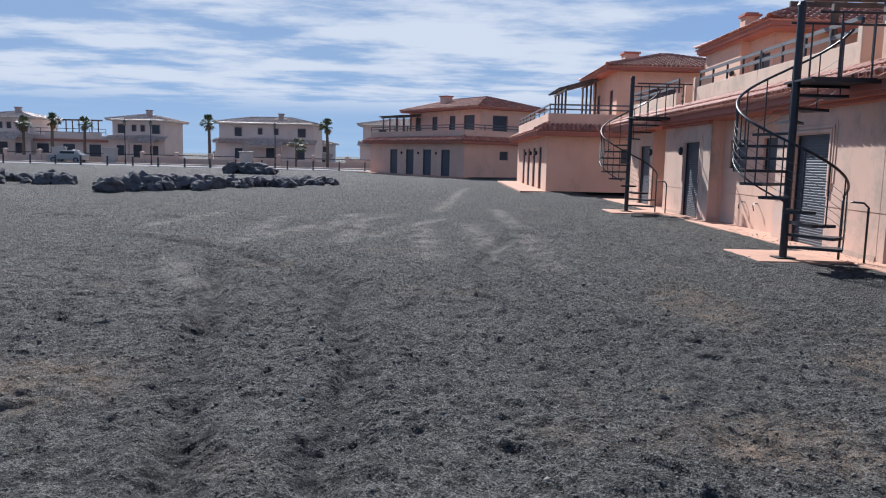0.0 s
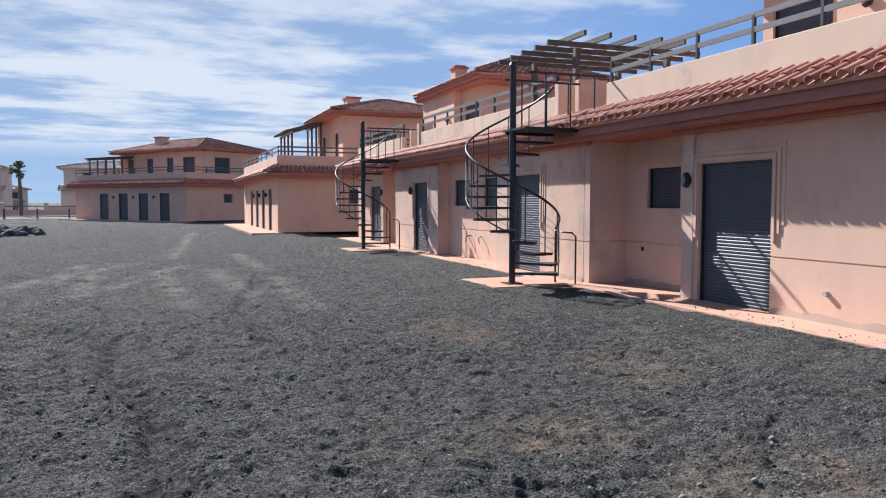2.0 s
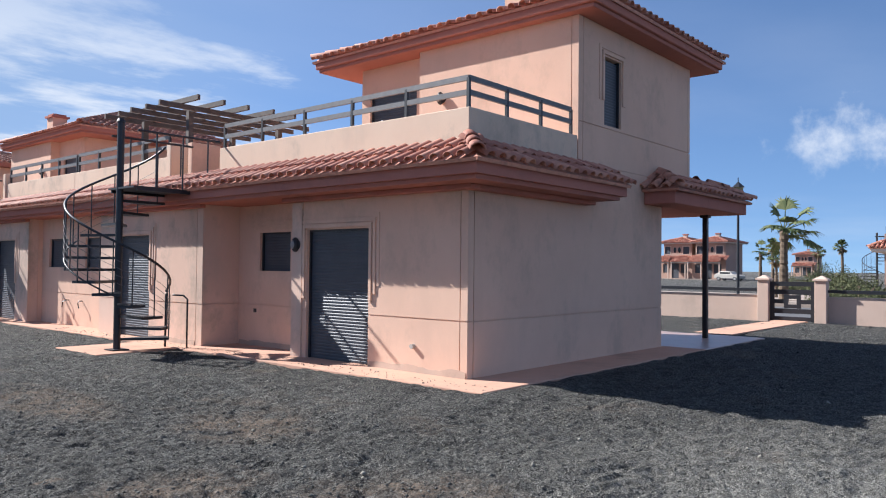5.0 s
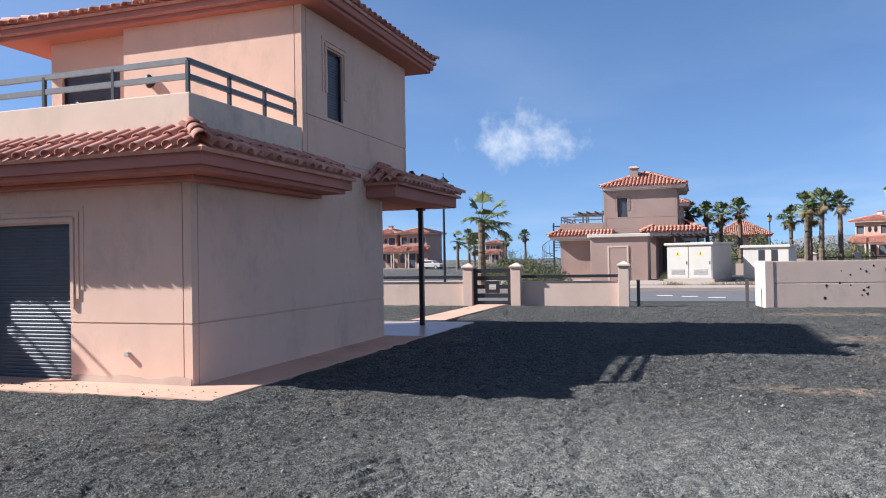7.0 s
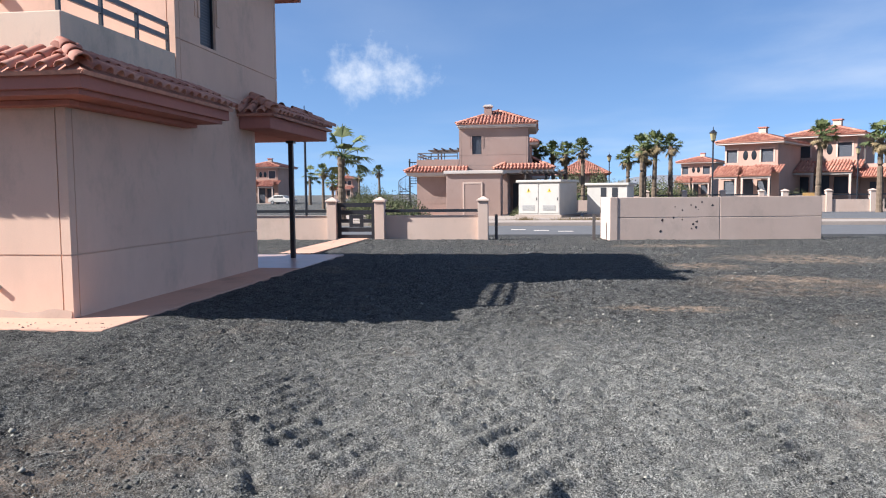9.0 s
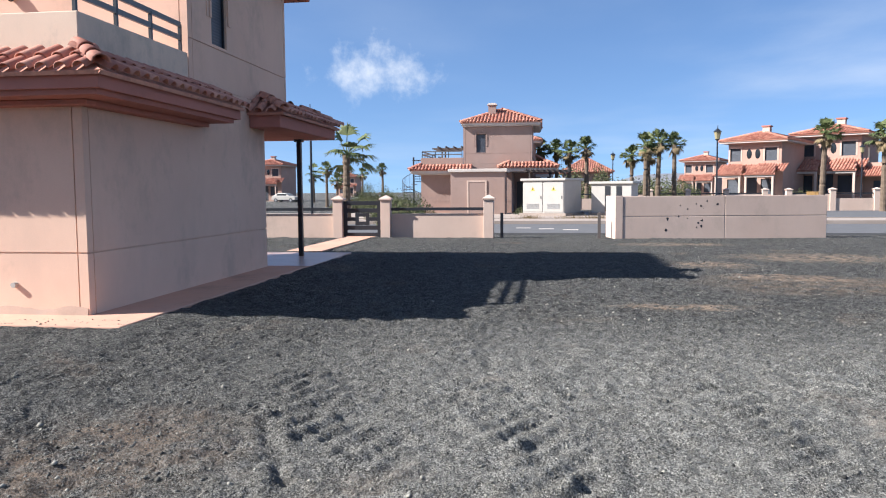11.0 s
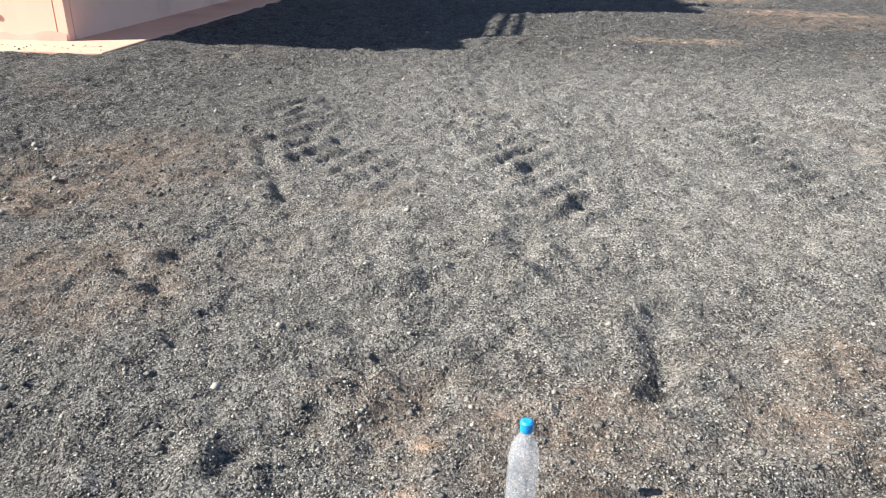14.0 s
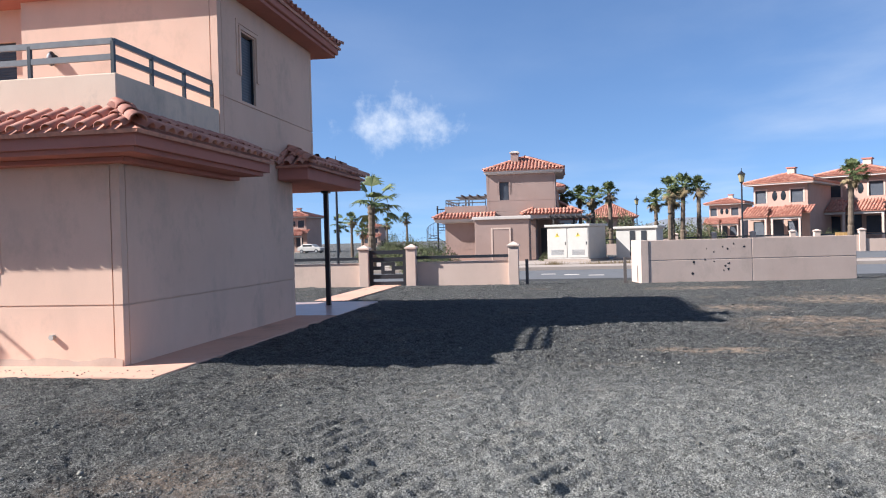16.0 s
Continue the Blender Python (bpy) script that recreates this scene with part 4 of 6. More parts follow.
# narrow scuffs, and the print of a treaded tyre
SCUFFS = (((5.2, 3.55), (5.0, 3.48), (4.43, 3.21), (3.89, 2.93)), ((3.2, 3.55), (3.03, 3.33), (2.95, 3.2)), ((2.87, 2.82), (2.83, 2.66)), ((2.9, 2.5), (3.08, 2.2), (3.19, 2.03), (3.27, 1.80)), ((2.48, 2.33), (2.62, 2.13)), ((1.98, 2.5), (2.07, 2.42), (2.21, 2.29)),
          ((2.95, 1.18), (2.70, 1.19), (2.48, 1.2)), ((2.60, 1.82), (2.78, 1.76)), ((3.85, 1.74), (3.46, 1.70)), ((4.32, 3.95), (4.40, 3.72)), ((5.38, 3.9), (5.42, 3.65)), ((2.0, 0.9), (2.3, 0.3)), ((3.26, 5.75), (3.7, 5.5)), ((2.9, 4.9), (3.3, 4.75)))
TREADS = (((6.64, 3.92), (4.2, 2.5)), ((6.5, 2.28), (3.9, 1.28)), ((6.7, 0.27), (4.1, 0.05)))


def pits(x, y, scale, seed, share):
    """Scattered oval dents, each with a steep edge: 0 outside, up to 1 in the middle."""
    out = np.zeros_like(x)
    xi, yi = np.floor(x * scale), np.floor(y * scale)

    def h(a, b, n):
        v = np.sin(a * 127.1 + b * 311.7 + (seed + n) * 74.7) * 43758.5453
        return v - np.floor(v)

    for di in (-1, 0, 1):
        for dj in (-1, 0, 1):
            a, b = xi + di, yi + dj
            dx, dy = x - (a + h(a, b, 1)) / scale, y - (b + h(a, b, 2)) / scale
            turn = h(a, b, 3) * 3.14159
            u, v = dx * np.cos(turn) + dy * np.sin(turn), dy * np.cos(turn) - dx * np.sin(turn)
            r = (0.10 + 0.22 * h(a, b, 4)) / scale
            d = np.hypot(u, v * 1.9) / r
            out = np.maximum(out, (1 - smooth(d, 0.55, 1.0)) * (h(a, b, 5) < share) * (0.4 + 0.6 * h(a, b, 6)))
    return out


def line_distance(x, y, line):
    d = np.full_like(x, 9.0)
    for (ax, ay), (bx, by) in zip(line, line[1:]):
        t = np.clip(((x - ax) * (bx - ax) + (y - ay) * (by - ay)) / ((bx - ax) ** 2 + (by - ay) ** 2), 0, 1)
        d = np.minimum(d, np.hypot(x - ax - t * (bx - ax), y - ay - t * (by - ay)))
    return d


def ground_height(x, y):
    near = 1 - smooth(np.hypot(x - 4, y - 8), 30, 60)
    z = 0.08 * fbm(x, y, 0.5, 3, 3) + 0.045 * fbm(x, y, 2.6, 4, 11) * near
    z += 0.040 * fbm(x * 0.8 + y * 0.3, y, 7.0, 3, 23) * near + 0.030 * fbm(x, y, 17.0, 2, 27) * near
    rough = smooth(fbm(x, y, 0.7, 3, 49), -0.14, 0.12)
    z += 0.10 * np.clip(fbm(x, y, 6.0, 3, 47) - 0.09, 0, 1) * rough * near
    z += 0.07 * np.clip(fbm(x * 0.7 + y * 0.5, y * 1.3 - x * 0.2, 2.2, 4, 63) - 0.05, 0, 1) * near
    torn = x + 0.05 * fbm(x, y, 9.0, 2, 53), y + 0.05 * fbm(x, y, 9.0, 2, 59)
    calm = 0.45 + 0.55 * smooth(y, 3.6, 5.2)
    z -= calm * (0.038 * pits(*torn, 1.5, 5, 0.8) + 0.030 * pits(*torn, 3.1, 8, 0.6) * rough - 0.018 * pits(*torn, 4.1, 19, 0.6)) * near
    for line in RUTS:
        d = line_distance(*torn, line)
        wob = 1 + 1.2 * fbm(x, y, 1.1, 2, 71)
        z += (-0.055 * np.exp(-(d / 0.12) ** 2) + 0.028 * np.exp(-((d - 0.28) / 0.12) ** 2)) * wob
    for line in SCUFFS:
        d = line_distance(*torn, line)
        bits = smooth(fbm(x, y, 6.0, 3, 101), -0.25, 0.15)
        z += (-0.034 * np.exp(-(d / 0.045) ** 2) + 0.022 * np.exp(-((d - 0.12) / 0.06) ** 2)) * bits
    for (ax, ay), (bx, by) in TREADS:
        ln = math.hypot(bx - ax, by - ay)
        s = ((x - ax) * (bx - ax) + (y - ay) * (by - ay)) / ln
        d = ((y - ay) * (bx - ax) - (x - ax) * (by - ay)) / ln
        band = np.exp(-(d / 0.27) ** 4) * smooth(s, -0.2, 0.3) * (1 - smooth(s, ln - 0.3, ln + 0.2))
        wave = np.sin((s + 0.7 * d + 0.16 * fbm(x, y, 2.0, 2, 107)) * 2 * np.pi / 0.25)
        z += 0.026 * band * np.sign(wave) * np.abs(wave) ** 0.6 * (0.65 + 1.3 * fbm(x, y, 2.4, 2, 109))
    flat = smooth(x, 25.2, 26.4)
    z = z * (1 - flat) - 0.05 * flat
    by_wall = smooth(x, 5.4, 6.6) * (1 - smooth(x, 18.6, 20)) * smooth(y, 5.6, 6.2)
    z = z * (1 - 0.5 * by_wall) + 0.068 * by_wall
    ragged = 0.18 * fbm(x, y, 3.0, 3, 83)
    under = smooth(x + ragged, 8.07, 8.17) * (1 - smooth(x, 18.2, 18.5)) * smooth(y + ragged, 6.37, 6.47)
    for pad in (13.32, 23.92):
        under = np.maximum(under, smooth(x + ragged, 6.66, 6.78) * (1 - smooth(x, 8.3, 8.4)) * smooth(y + ragged, pad, pad + 0.12) * (1 - smooth(y + ragged, pad + 1.44, pad + 1.56)))
    z = z * (1 - under) - 0.06 * under
    return z - 0.01


def axis_lines(lo, hi, step, far, grow, back):
    mid = list(np.arange(lo, hi, step))
    out, s, v = [], step, hi
    while v < far:
        out.append(v)
        s *= grow
        v += s
    left, s, v = [], step, lo
    while v > -far:
        s *= back
        v -= s
        left.append(v)
    return np.array(left[::-1] + mid + out)


gx, gy = axis_lines(-0.9, 6.6, 0.024, 900, 1.018, 1.03), axis_lines(-1.2, 8.0, 0.024, 900, 1.015, 1.05)
GX, GY = np.meshgrid(gx, gy, indexing="ij")
GZ = ground_height(GX, GY)
nx, ny = GX.shape
verts = np.stack((GX.ravel(), GY.ravel(), GZ.ravel()), 1)
ii, jj = np.meshgrid(np.arange(nx - 1), np.arange(ny - 1), indexing="ij")
q = (ii * ny + jj).ravel()
quads = np.stack((q, q + ny, q + ny + 1, q + 1), 1)
me = bpy.data.meshes.new("ground")
me.vertices.add(len(verts))
me.vertices.foreach_set("co", verts.ravel())
me.loops.add(quads.size)
me.loops.foreach_set("vertex_index", quads.ravel())
me.polygons.add(len(quads))
me.polygons.foreach_set("loop_start", np.arange(len(quads)) * 4)
me.polygons.foreach_set("use_smooth", np.ones(len(quads), bool))
me.update(calc_edges=True)
me.materials.append(M_GRAVEL)
# dusty tyre tracks across the open gravel
TRACKS = (((-2.0, 14.5), (-2.5, 20.1)), ((-1.8, 15.7), (-1.2, 18.5), (0.4, 22.0)), ((-0.9, 17.5), (-0.8, 21.8)), ((-0.3, 15.6), (-0.3, 19.6)), ((0.2, 16.6), (1.5, 20.8)), ((-2.4, 12.6), (-1.3, 10.3)),
          ((3.35, 17.2), (3.2, 14.6), (3.25, 12.2)), ((3.2, 25.0), (3.3, 19.0)), ((1.15, 18.4), (1.4, 13.3)), ((1.4, 23.5), (2.7, 42.0)), ((-4.2, 21.2), (-4.6, 17.5)), ((2.2, 19.5), (2.5, 14.5)))
track = np.zeros_like(GX)
for line in TRACKS:
    track = np.maximum(track, np.exp(-(line_distance(GX, GY, line) / 0.24) ** 2))


def ovals(rows):
    """Soft-edged ovals (x, y, half-widths) laid over the ground."""
    out = np.zeros_like(GX)
    for x, y, rx, ry in rows:
        out = np.maximum(out, 1 - smooth(np.hypot((GX - x) / rx, (GY - y) / ry), 0.45, 1.15))
    return out


# brown soil, pale sand, and the dusty lane where vehicles turn
soil = ovals(((4.5, 4.3, 1.1, 0.9), (3.0, 3.6, 0.6, 0.6), (2.25, 1.7, 0.35, 0.8), (2.5, 0.5, 0.5, 0.7), (3.7, 5.75, 0.8, 0.6), (-1.2, 6.5, 0.9, 0.8), (5.3, 7.2, 0.7, 0.9), (4.5, 9.8, 0.6, 1.4), (13.2, -3.0, 1.4, 2.4)))
sand = np.maximum(0.8 * ovals(((10.6, -0.1, 0.34, 1.0), (14.2, -2.7, 0.7, 1.5), (13.2, -5.2, 0.8, 1.6), (16.7, -1.9, 0.8, 1.0), (18.5, -4.5, 1.2, 2.2), (22.5, -2.0, 0.8, 1.8), (3.28, 5.5, 0.14, 0.16), (3.2, 6.6, 0.10, 0.12))),
                  ovals(((1.90, 1.48, 0.10, 0.17), (1.93, 1.22, 0.07, 0.14), (1.87, 1.99, 0.07, 0.10), (2.12, 1.96, 0.05, 0.07))))
lane = (1 - smooth(GY, 1.5, 5.2)) * (1 - smooth(GX, 6.2, 10.5)) * (0.5 + 0.5 * smooth(GX, 2.2, 4.2))
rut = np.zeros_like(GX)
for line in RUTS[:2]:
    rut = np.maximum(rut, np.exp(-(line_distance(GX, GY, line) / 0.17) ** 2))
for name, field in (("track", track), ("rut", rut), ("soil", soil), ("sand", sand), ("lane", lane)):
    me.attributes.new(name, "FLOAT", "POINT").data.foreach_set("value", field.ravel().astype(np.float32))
tagged(new("ground", me), "loose black volcanic gravel with tyre ruts", "ground", kind="structure")

# ---- boundary wall, gate, street ----


def post(parent, x, y, z1, w=0.34):
    o = part("gate_post", boxes((x - w / 2, x + w / 2, y - w / 2, y + w / 2, -0.15, z1)), M_WHITE, parent, bevel=0.01)
    bm = bmesh.new()
    c = w / 2 + 0.045
    box(bm, x - c, x + c, y - c, y + c, z1 + 0.001, z1 + 0.05)
    bmesh.ops.create_cone(bm, cap_ends=True, segments=4, radius1=c * 1.38, radius2=0.03, depth=0.11, matrix=pose(x, y, z1 + 0.106, 0, 0, 45))
    part("cap", bm, M_WHITE, o)


bw = thing("garden_wall", pose(26.0, 0, 0), "low cream garden wall with posts and dark rail", "wall")
for y0, y1 in ((3.70, 6.93), (8.97, 30.0)):
    part("wall", boxes((0.10, 0.24, y0, y1, -0.15, 0.80)), M_WHITE, bw, bevel=0.01)
    bm = bmesh.new()
    bar(bm, (0.05, y0, 0.96), (0.05, y1, 0.96), 0.07, 0.10)
    part("rail", bm, M_METAL, bw)
for y in (8.80, 7.10, 3.52):
    post(bw, 0, y, 1.28)
gt = thing("garden_gate", pose(26.0, 7.28, 0), "black steel garden gate with square pattern", "gate")
part("frame", boxes((-0.03, 0.03, 0.01, 0.13, 0.0, 1.24), (-0.03, 0.03, 1.21, 1.34, 0.0, 1.24), (-0.03, 0.03, 0.13, 1.21, 0.02, 0.14), (-0.03, 0.03, 0.13, 1.21, 1.10, 1.24)), M_METAL, gt)
for z in (0.24, 0.84):
    part("crossbar", boxes((-0.025, 0.025, 0.13, 1.21, z, z + 0.15)), M_METAL, gt)
part("inner_square", boxes((-0.03, 0.03, 0.42, 0.54, 0.40, 0.83), (-0.03, 0.03, 0.80, 0.92, 0.40, 0.83), (-0.03, 0.03, 0.54, 0.80, 0.41, 0.52), (-0.03, 0.03, 0.54, 0.80, 0.70, 0.82)), M_METAL, gt)
part("crossbar", boxes((-0.025, 0.025, 0.13, 0.42, 0.55, 0.68), (-0.025, 0.025, 0.92, 1.21, 0.55, 0.68)), M_METAL, gt)

pw = thing("screen_wall", pose(25.9, -0.93, 0, 0, 0, 8.0), "free-standing cream panel wall with peeling paint", "wall")
for i in range(2):
    part("panel", boxes((-0.1, 0.1, -3.4 * (i + 1) + 0.01, -3.4 * i - 0.01, 0.70, 1.36)), M_WHITE, pw, bevel=0.01)
    part("panel", boxes((-0.1, 0.1, -3.4 * (i + 1) + 0.01, -3.4 * i - 0.01, -0.2, 0.68)), M_WHITE, pw, bevel=0.01)
part("end_pier", boxes((-0.12, 1.3, 0.0, 0.25, -0.2, 1.37)), M_WHITE, pw, bevel=0.01)
part("core", boxes((-0.08, 0.08, -6.8, 0.0, -0.2, 1.34)), M_GREY, pw)

tagged(part("path", boxes((18.4, 26.0, 7.5, 8.45, -0.1, 0.016)), M_SLAB), "pink concrete garden path", "path", kind="structure")
tagged(part("road", boxes((28.2, 35.5, -60, 90, -0.2, 0.012)), M_ASPHALT), "worn grey asphalt street", "road", kind="structure")
for i in range(3):
    mark = part("road_marking", boxes((30.2 + 0.7 * i, 30.6 + 0.7 * i, 0.3 + i * 0.95, 0.9 + i * 0.95, 0.013, 0.018)), M_CORNICE)
    tagged(mark, "worn white paint marking on the asphalt street", "road marking", "road markings")
tagged(part("pavement", boxes((35.6, 38.5, -60, 90, -0.2, 0.16)), M_PAVE), "pale concrete pavement", "pavement", kind="structure")

# ---- neighbouring streets and gardens ----
TERRACOTTA = M_TRIM
M_WALL, M_TRIM = M_BEIGE, M_CORNICE
end_house(pose(50.1, 9.8, 0, 0, 0, -90), False, "beige end house with white cornice across the street", 0, 0.14, 4.42, 7.3)
end_house(pose(74.5, 9.8, 0, 0, 0, -90), True, "beige house with tiled roof farther along the street", 0, 0.14)
M_WALL, M_TRIM = M_PEACH, TERRACOTTA


def villa(m, w, label, ovals=True, porches=((0.0, 0.44), (0.60, 1.0))):
    """A two-storey house that faces -x, w wide along y, seen from afar."""
    h = thing("house", m, label, "house", "distant houses")
    d = 7.0
    ups = [(w * 0.08, w * 0.08 + 1.0, 3.75, 4.85), (w * 0.76, w * 0.76 + 0.9, 3.75, 4.85)]
    if not ovals:
        ups += [(w * 0.37, w * 0.37 + 0.55, 4.0, 4.8), (w * 0.54, w * 0.54 + 0.55, 4.0, 4.8)]
    facade(h, "x", 0.0, -1, 0.0, w, 3.0, 5.3, ups, groove=None)
    for o in ups:
        win = opening_x(h, 0.0, *o, "window")
        part("surround", boxes((-0.03, 0.0, o[0] - 0.12, o[0], o[2], o[3] + 0.12), (-0.03, 0.0, o[1], o[1] + 0.12, o[2], o[3] + 0.12), (-0.03, 0.0, o[0], o[1], o[3], o[3] + 0.12)), M_WHITE, win)
    if ovals:
        for yy in (w * 0.44, w * 0.60):
            bm = bmesh.new()
            bmesh.ops.create_uvsphere(bm, u_segments=12, v_segments=8, radius=0.28, matrix=Matrix.Translation((0, yy, 4.35)) @ Matrix.Diagonal((0.12, 0.8, 1.5, 1)))
            part("oval_window", bm, M_GLASS, h)
    lows = [(w * 0.08, w * 0.08 + 1.1, 0.9, 2.2), (w * 0.40, w * 0.40 + 1.1, 0.1, 2.3), (w * 0.74, w * 0.74 + 1.0, 0.9, 2.2)]
    facade(h, "x", -0.6, -1, -0.3, w + 0.3, 0.0, 2.98, lows, groove=None)
    for o in lows:
        opening_x(h, -0.6, *o, "window")
    part("wall", boxes((0.25, d, 0.0, 0.2, 0.0, 5.3), (0.25, d, w - 0.2, w, 0.0, 5.3), (d - 0.2, d, 0.2, w - 0.2, 0.0, 5.3)), M_WALL, h)
    part("floor_slab", boxes((-0.35, 0.25, 0.0, w, 2.75, 2.97)), M_WALL, h)
    part("fascia", boxes((-0.6, d + 0.6, -0.6, w + 0.6, 5.302, 5.45)), M_CORNICE, h, "pale eaves board")
    hip_roof(h, -0.68, d + 0.68, -0.68, w + 0.68, 5.47, 0.85)
    # a tiled skirt over the ground floor, and porches that stand out of it
    roof_plane(h, (-1.15, -0.5, 2.85), (0, 1, 0), w + 1.0, (0.90, 0, 0.44), 1.2, 0.0, 0.0)
    for p0, p1 in porches:
        a, b = w * p0 - 0.3, w * p1 + 0.3
        roof_plane(h, (-2.9, a, 2.55), (0, 1, 0), b - a, (0.92, 0, 0.39), 2.2, 0.25, 0.25)
        part("porch_beam", boxes((-2.75, -2.6, a + 0.1, b - 0.1, 2.34, 2.5)), M_CORNICE, h)
        for yy in (a + 0.2, b - 0.2):
            bm = bmesh.new()
            bar(bm, (-2.67, yy, 0.0), (-2.67, yy, 2.36), 0.16)
            part("porch_post", bm, M_WHITE, h)
    c = part("chimney", boxes((1.8, 2.4, w * 0.35, w * 0.35 + 0.6, 5.9, 6.75)), M_WHITE, h)
    part("chimney_cap", boxes((1.72, 2.48, w * 0.35 - 0.08, w * 0.35 + 0.68, 6.75, 6.85)), M_TRIM, c)
    part("apron", boxes((-3.2, 0.2, -1.0, w + 1.0, -0.2, 0.06)), M_PAVE, h)
    return h


copy_thing(pergola_a, pose(50.1, 9.8, 0, 0, 0, -90) @ pose(-0.35, 7.0, 3.22))
copy_thing(stair_a, pose(50.1, 9.8, 0, 0, 0, -90) @ pose(-1.63, 6.55, 0))
M_WALL = M_PEACH
villa_a = villa(pose(76.1, -20.8, 0, 0, 0, -32) @ Matrix.Scale(1.14, 4), 4.4, "peach two-storey house with red roof and porches")
for x, y, rz, k in ((81.0, -29.8, -32, 1.14), (128, -26.0, -25, 1.0), (125, 46.4, 0, 1.0), (126, 52.5, 0, 1.0), (230, 60, 0, 1.0)):
    copy_thing(villa_a, pose(x, y, 0, 0, 0, rz) @ Matrix.Scale(k, 4))
terrace = thing("house_wing", pose(81.0, -29.8, 0, 0, 0, -32), "peach single-storey wing with roof terrace and timber pergola", "house", "distant houses")
part("wall", boxes((0.1, 6.0, -6.0, -0.05, 0, 3.7)), M_WALL, terrace)
part("parapet", boxes((-0.1, 0.1, -6.0, -0.05, 3.2, 4.1)), M_WALL, terrace)
for yy in (-1.2, -3.6):
    part("window", boxes((0.06, 0.12, yy - 1.2, yy, 0.3, 2.3)), M_SHUT, terrace)
roof_plane(terrace, (-2.4, -6.0, 2.75), (0, 1, 0), 5.9, (0.92, 0, 0.39), 2.5, 0.1, 0.0)
for yy in (-0.6, -2.4, -4.2):
    bm = bmesh.new()
    bar(bm, (0.6, yy, 3.7), (0.6, yy, 5.9), 0.16)
    part("pergola_post", bm, M_WOOD, terrace)
bm = bmesh.new()
bar(bm, (0.6, 0.0, 6.0), (0.6, -6.0, 6.0), 0.14, 0.2)
part("pergola_beam", bm, M_WOOD, terrace)
for i in range(9):
    bm = bmesh.new()
    bar(bm, (0.2, -0.2 - 0.7 * i, 6.16), (3.4, -0.2 - 0.7 * i, 6.16), 0.1, 0.12)
    part("pergola_rafter", bm, M_WOOD, terrace)
hall = thing("house", pose(100, -1.2, 0), "low building with a steep red tiled roof", "house", "distant houses")
part("wall", boxes((0, 8, -5.6, 0.3, 0, 3.7)), M_WALL, hall)
part("fascia", boxes((-0.4, 8.4, -6.0, 0.7, 3.702, 3.85)), M_TRIM, hall)
hip_roof(hall, -0.5, 8.5, -6.1, 0.8, 3.87, 2.0)
# the far houses take wall and tile colours lightened to stand for haze
M_WALL, clay, M_TILE = M_HAZED, M_TILE, M_TILE_HAZED
villa_b = villa(pose(-28, 100, 0, 0, 0, 90) @ pose(0, -12.2, 0), 12.2, "broad two-storey house far off, walls and tiled roof paled by haze", False, ((0.30, 0.68),))
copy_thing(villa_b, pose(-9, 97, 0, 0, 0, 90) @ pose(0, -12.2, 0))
villa_c = villa(pose(-41.4, 99, 0, 0, 0, 90) @ pose(0, -6.6, 0), 6.6, "two-storey house far off, walls and tiled roof paled by haze", False, ((0.1, 0.5),))
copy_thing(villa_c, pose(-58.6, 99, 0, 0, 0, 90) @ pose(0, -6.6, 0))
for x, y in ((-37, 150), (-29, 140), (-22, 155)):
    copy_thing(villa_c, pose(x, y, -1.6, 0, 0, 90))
M_TILE = clay
wing = thing("house_wing", pose(-60, 100, 0), "single-storey salmon wing with roof terrace", "house", "distant houses")
part("wall", boxes((0, 18.6, 0, 6, 0, 3.3)), M_WALL, wing)
part("parapet", boxes((9.5, 16.8, -0.25, -0.01, 2.9, 3.7)), M_WALL, wing)
part("eave", boxes((-0.4, 18.6, -0.5, -0.26, 2.5, 2.8)), M_TRIM, wing)
for i in range(5):
    part("window", boxes((1.5 + i * 3.4, 3.0 + i * 3.4, -0.03, 0.05, 0.3, 2.2)), M_SHUT, wing)
railing(wing, ((0.2, 0.2), (17.2, 0.2)), 3.3, 2.0, 0.9, 0.45)
for i in range(6):
    bm = bmesh.new()
    bar(bm, (11.4 + i * 0.85, 1.5, 3.3), (11.4 + i * 0.85, 1.5, 5.3), 0.12)
    part("pergola_post", bm, M_WOOD, wing)
bm = bmesh.new()
bar(bm, (11.0, 1.5, 5.36), (16.2, 1.5, 5.36), 0.2)
part("pergola_beam", bm, M_WOOD, wing)


def garden_row(m, length, step, label, h=1.05):
    """A low garden wall with capped posts along its +y."""
    w = thing("garden_wall", m, label, "wall", "distant garden walls")
    n = int(length / step)
    for i in range(n):
        part("wall", boxes((-0.1, 0.1, i * step + 0.2, (i + 1) * step - 0.2, -0.2, h * (0.72 if i % 3 else 1.0))), M_WHITE, w)
    for i in range(n + 1):
        post(w, 0, i * step, h + 0.32, 0.4)
    bm = bmesh.new()
    bar(bm, (0, 0, h + 0.06), (0, n * step, h + 0.06), 0.06, 0.09)
    part("rail", bm, M_METAL, w)
    return w


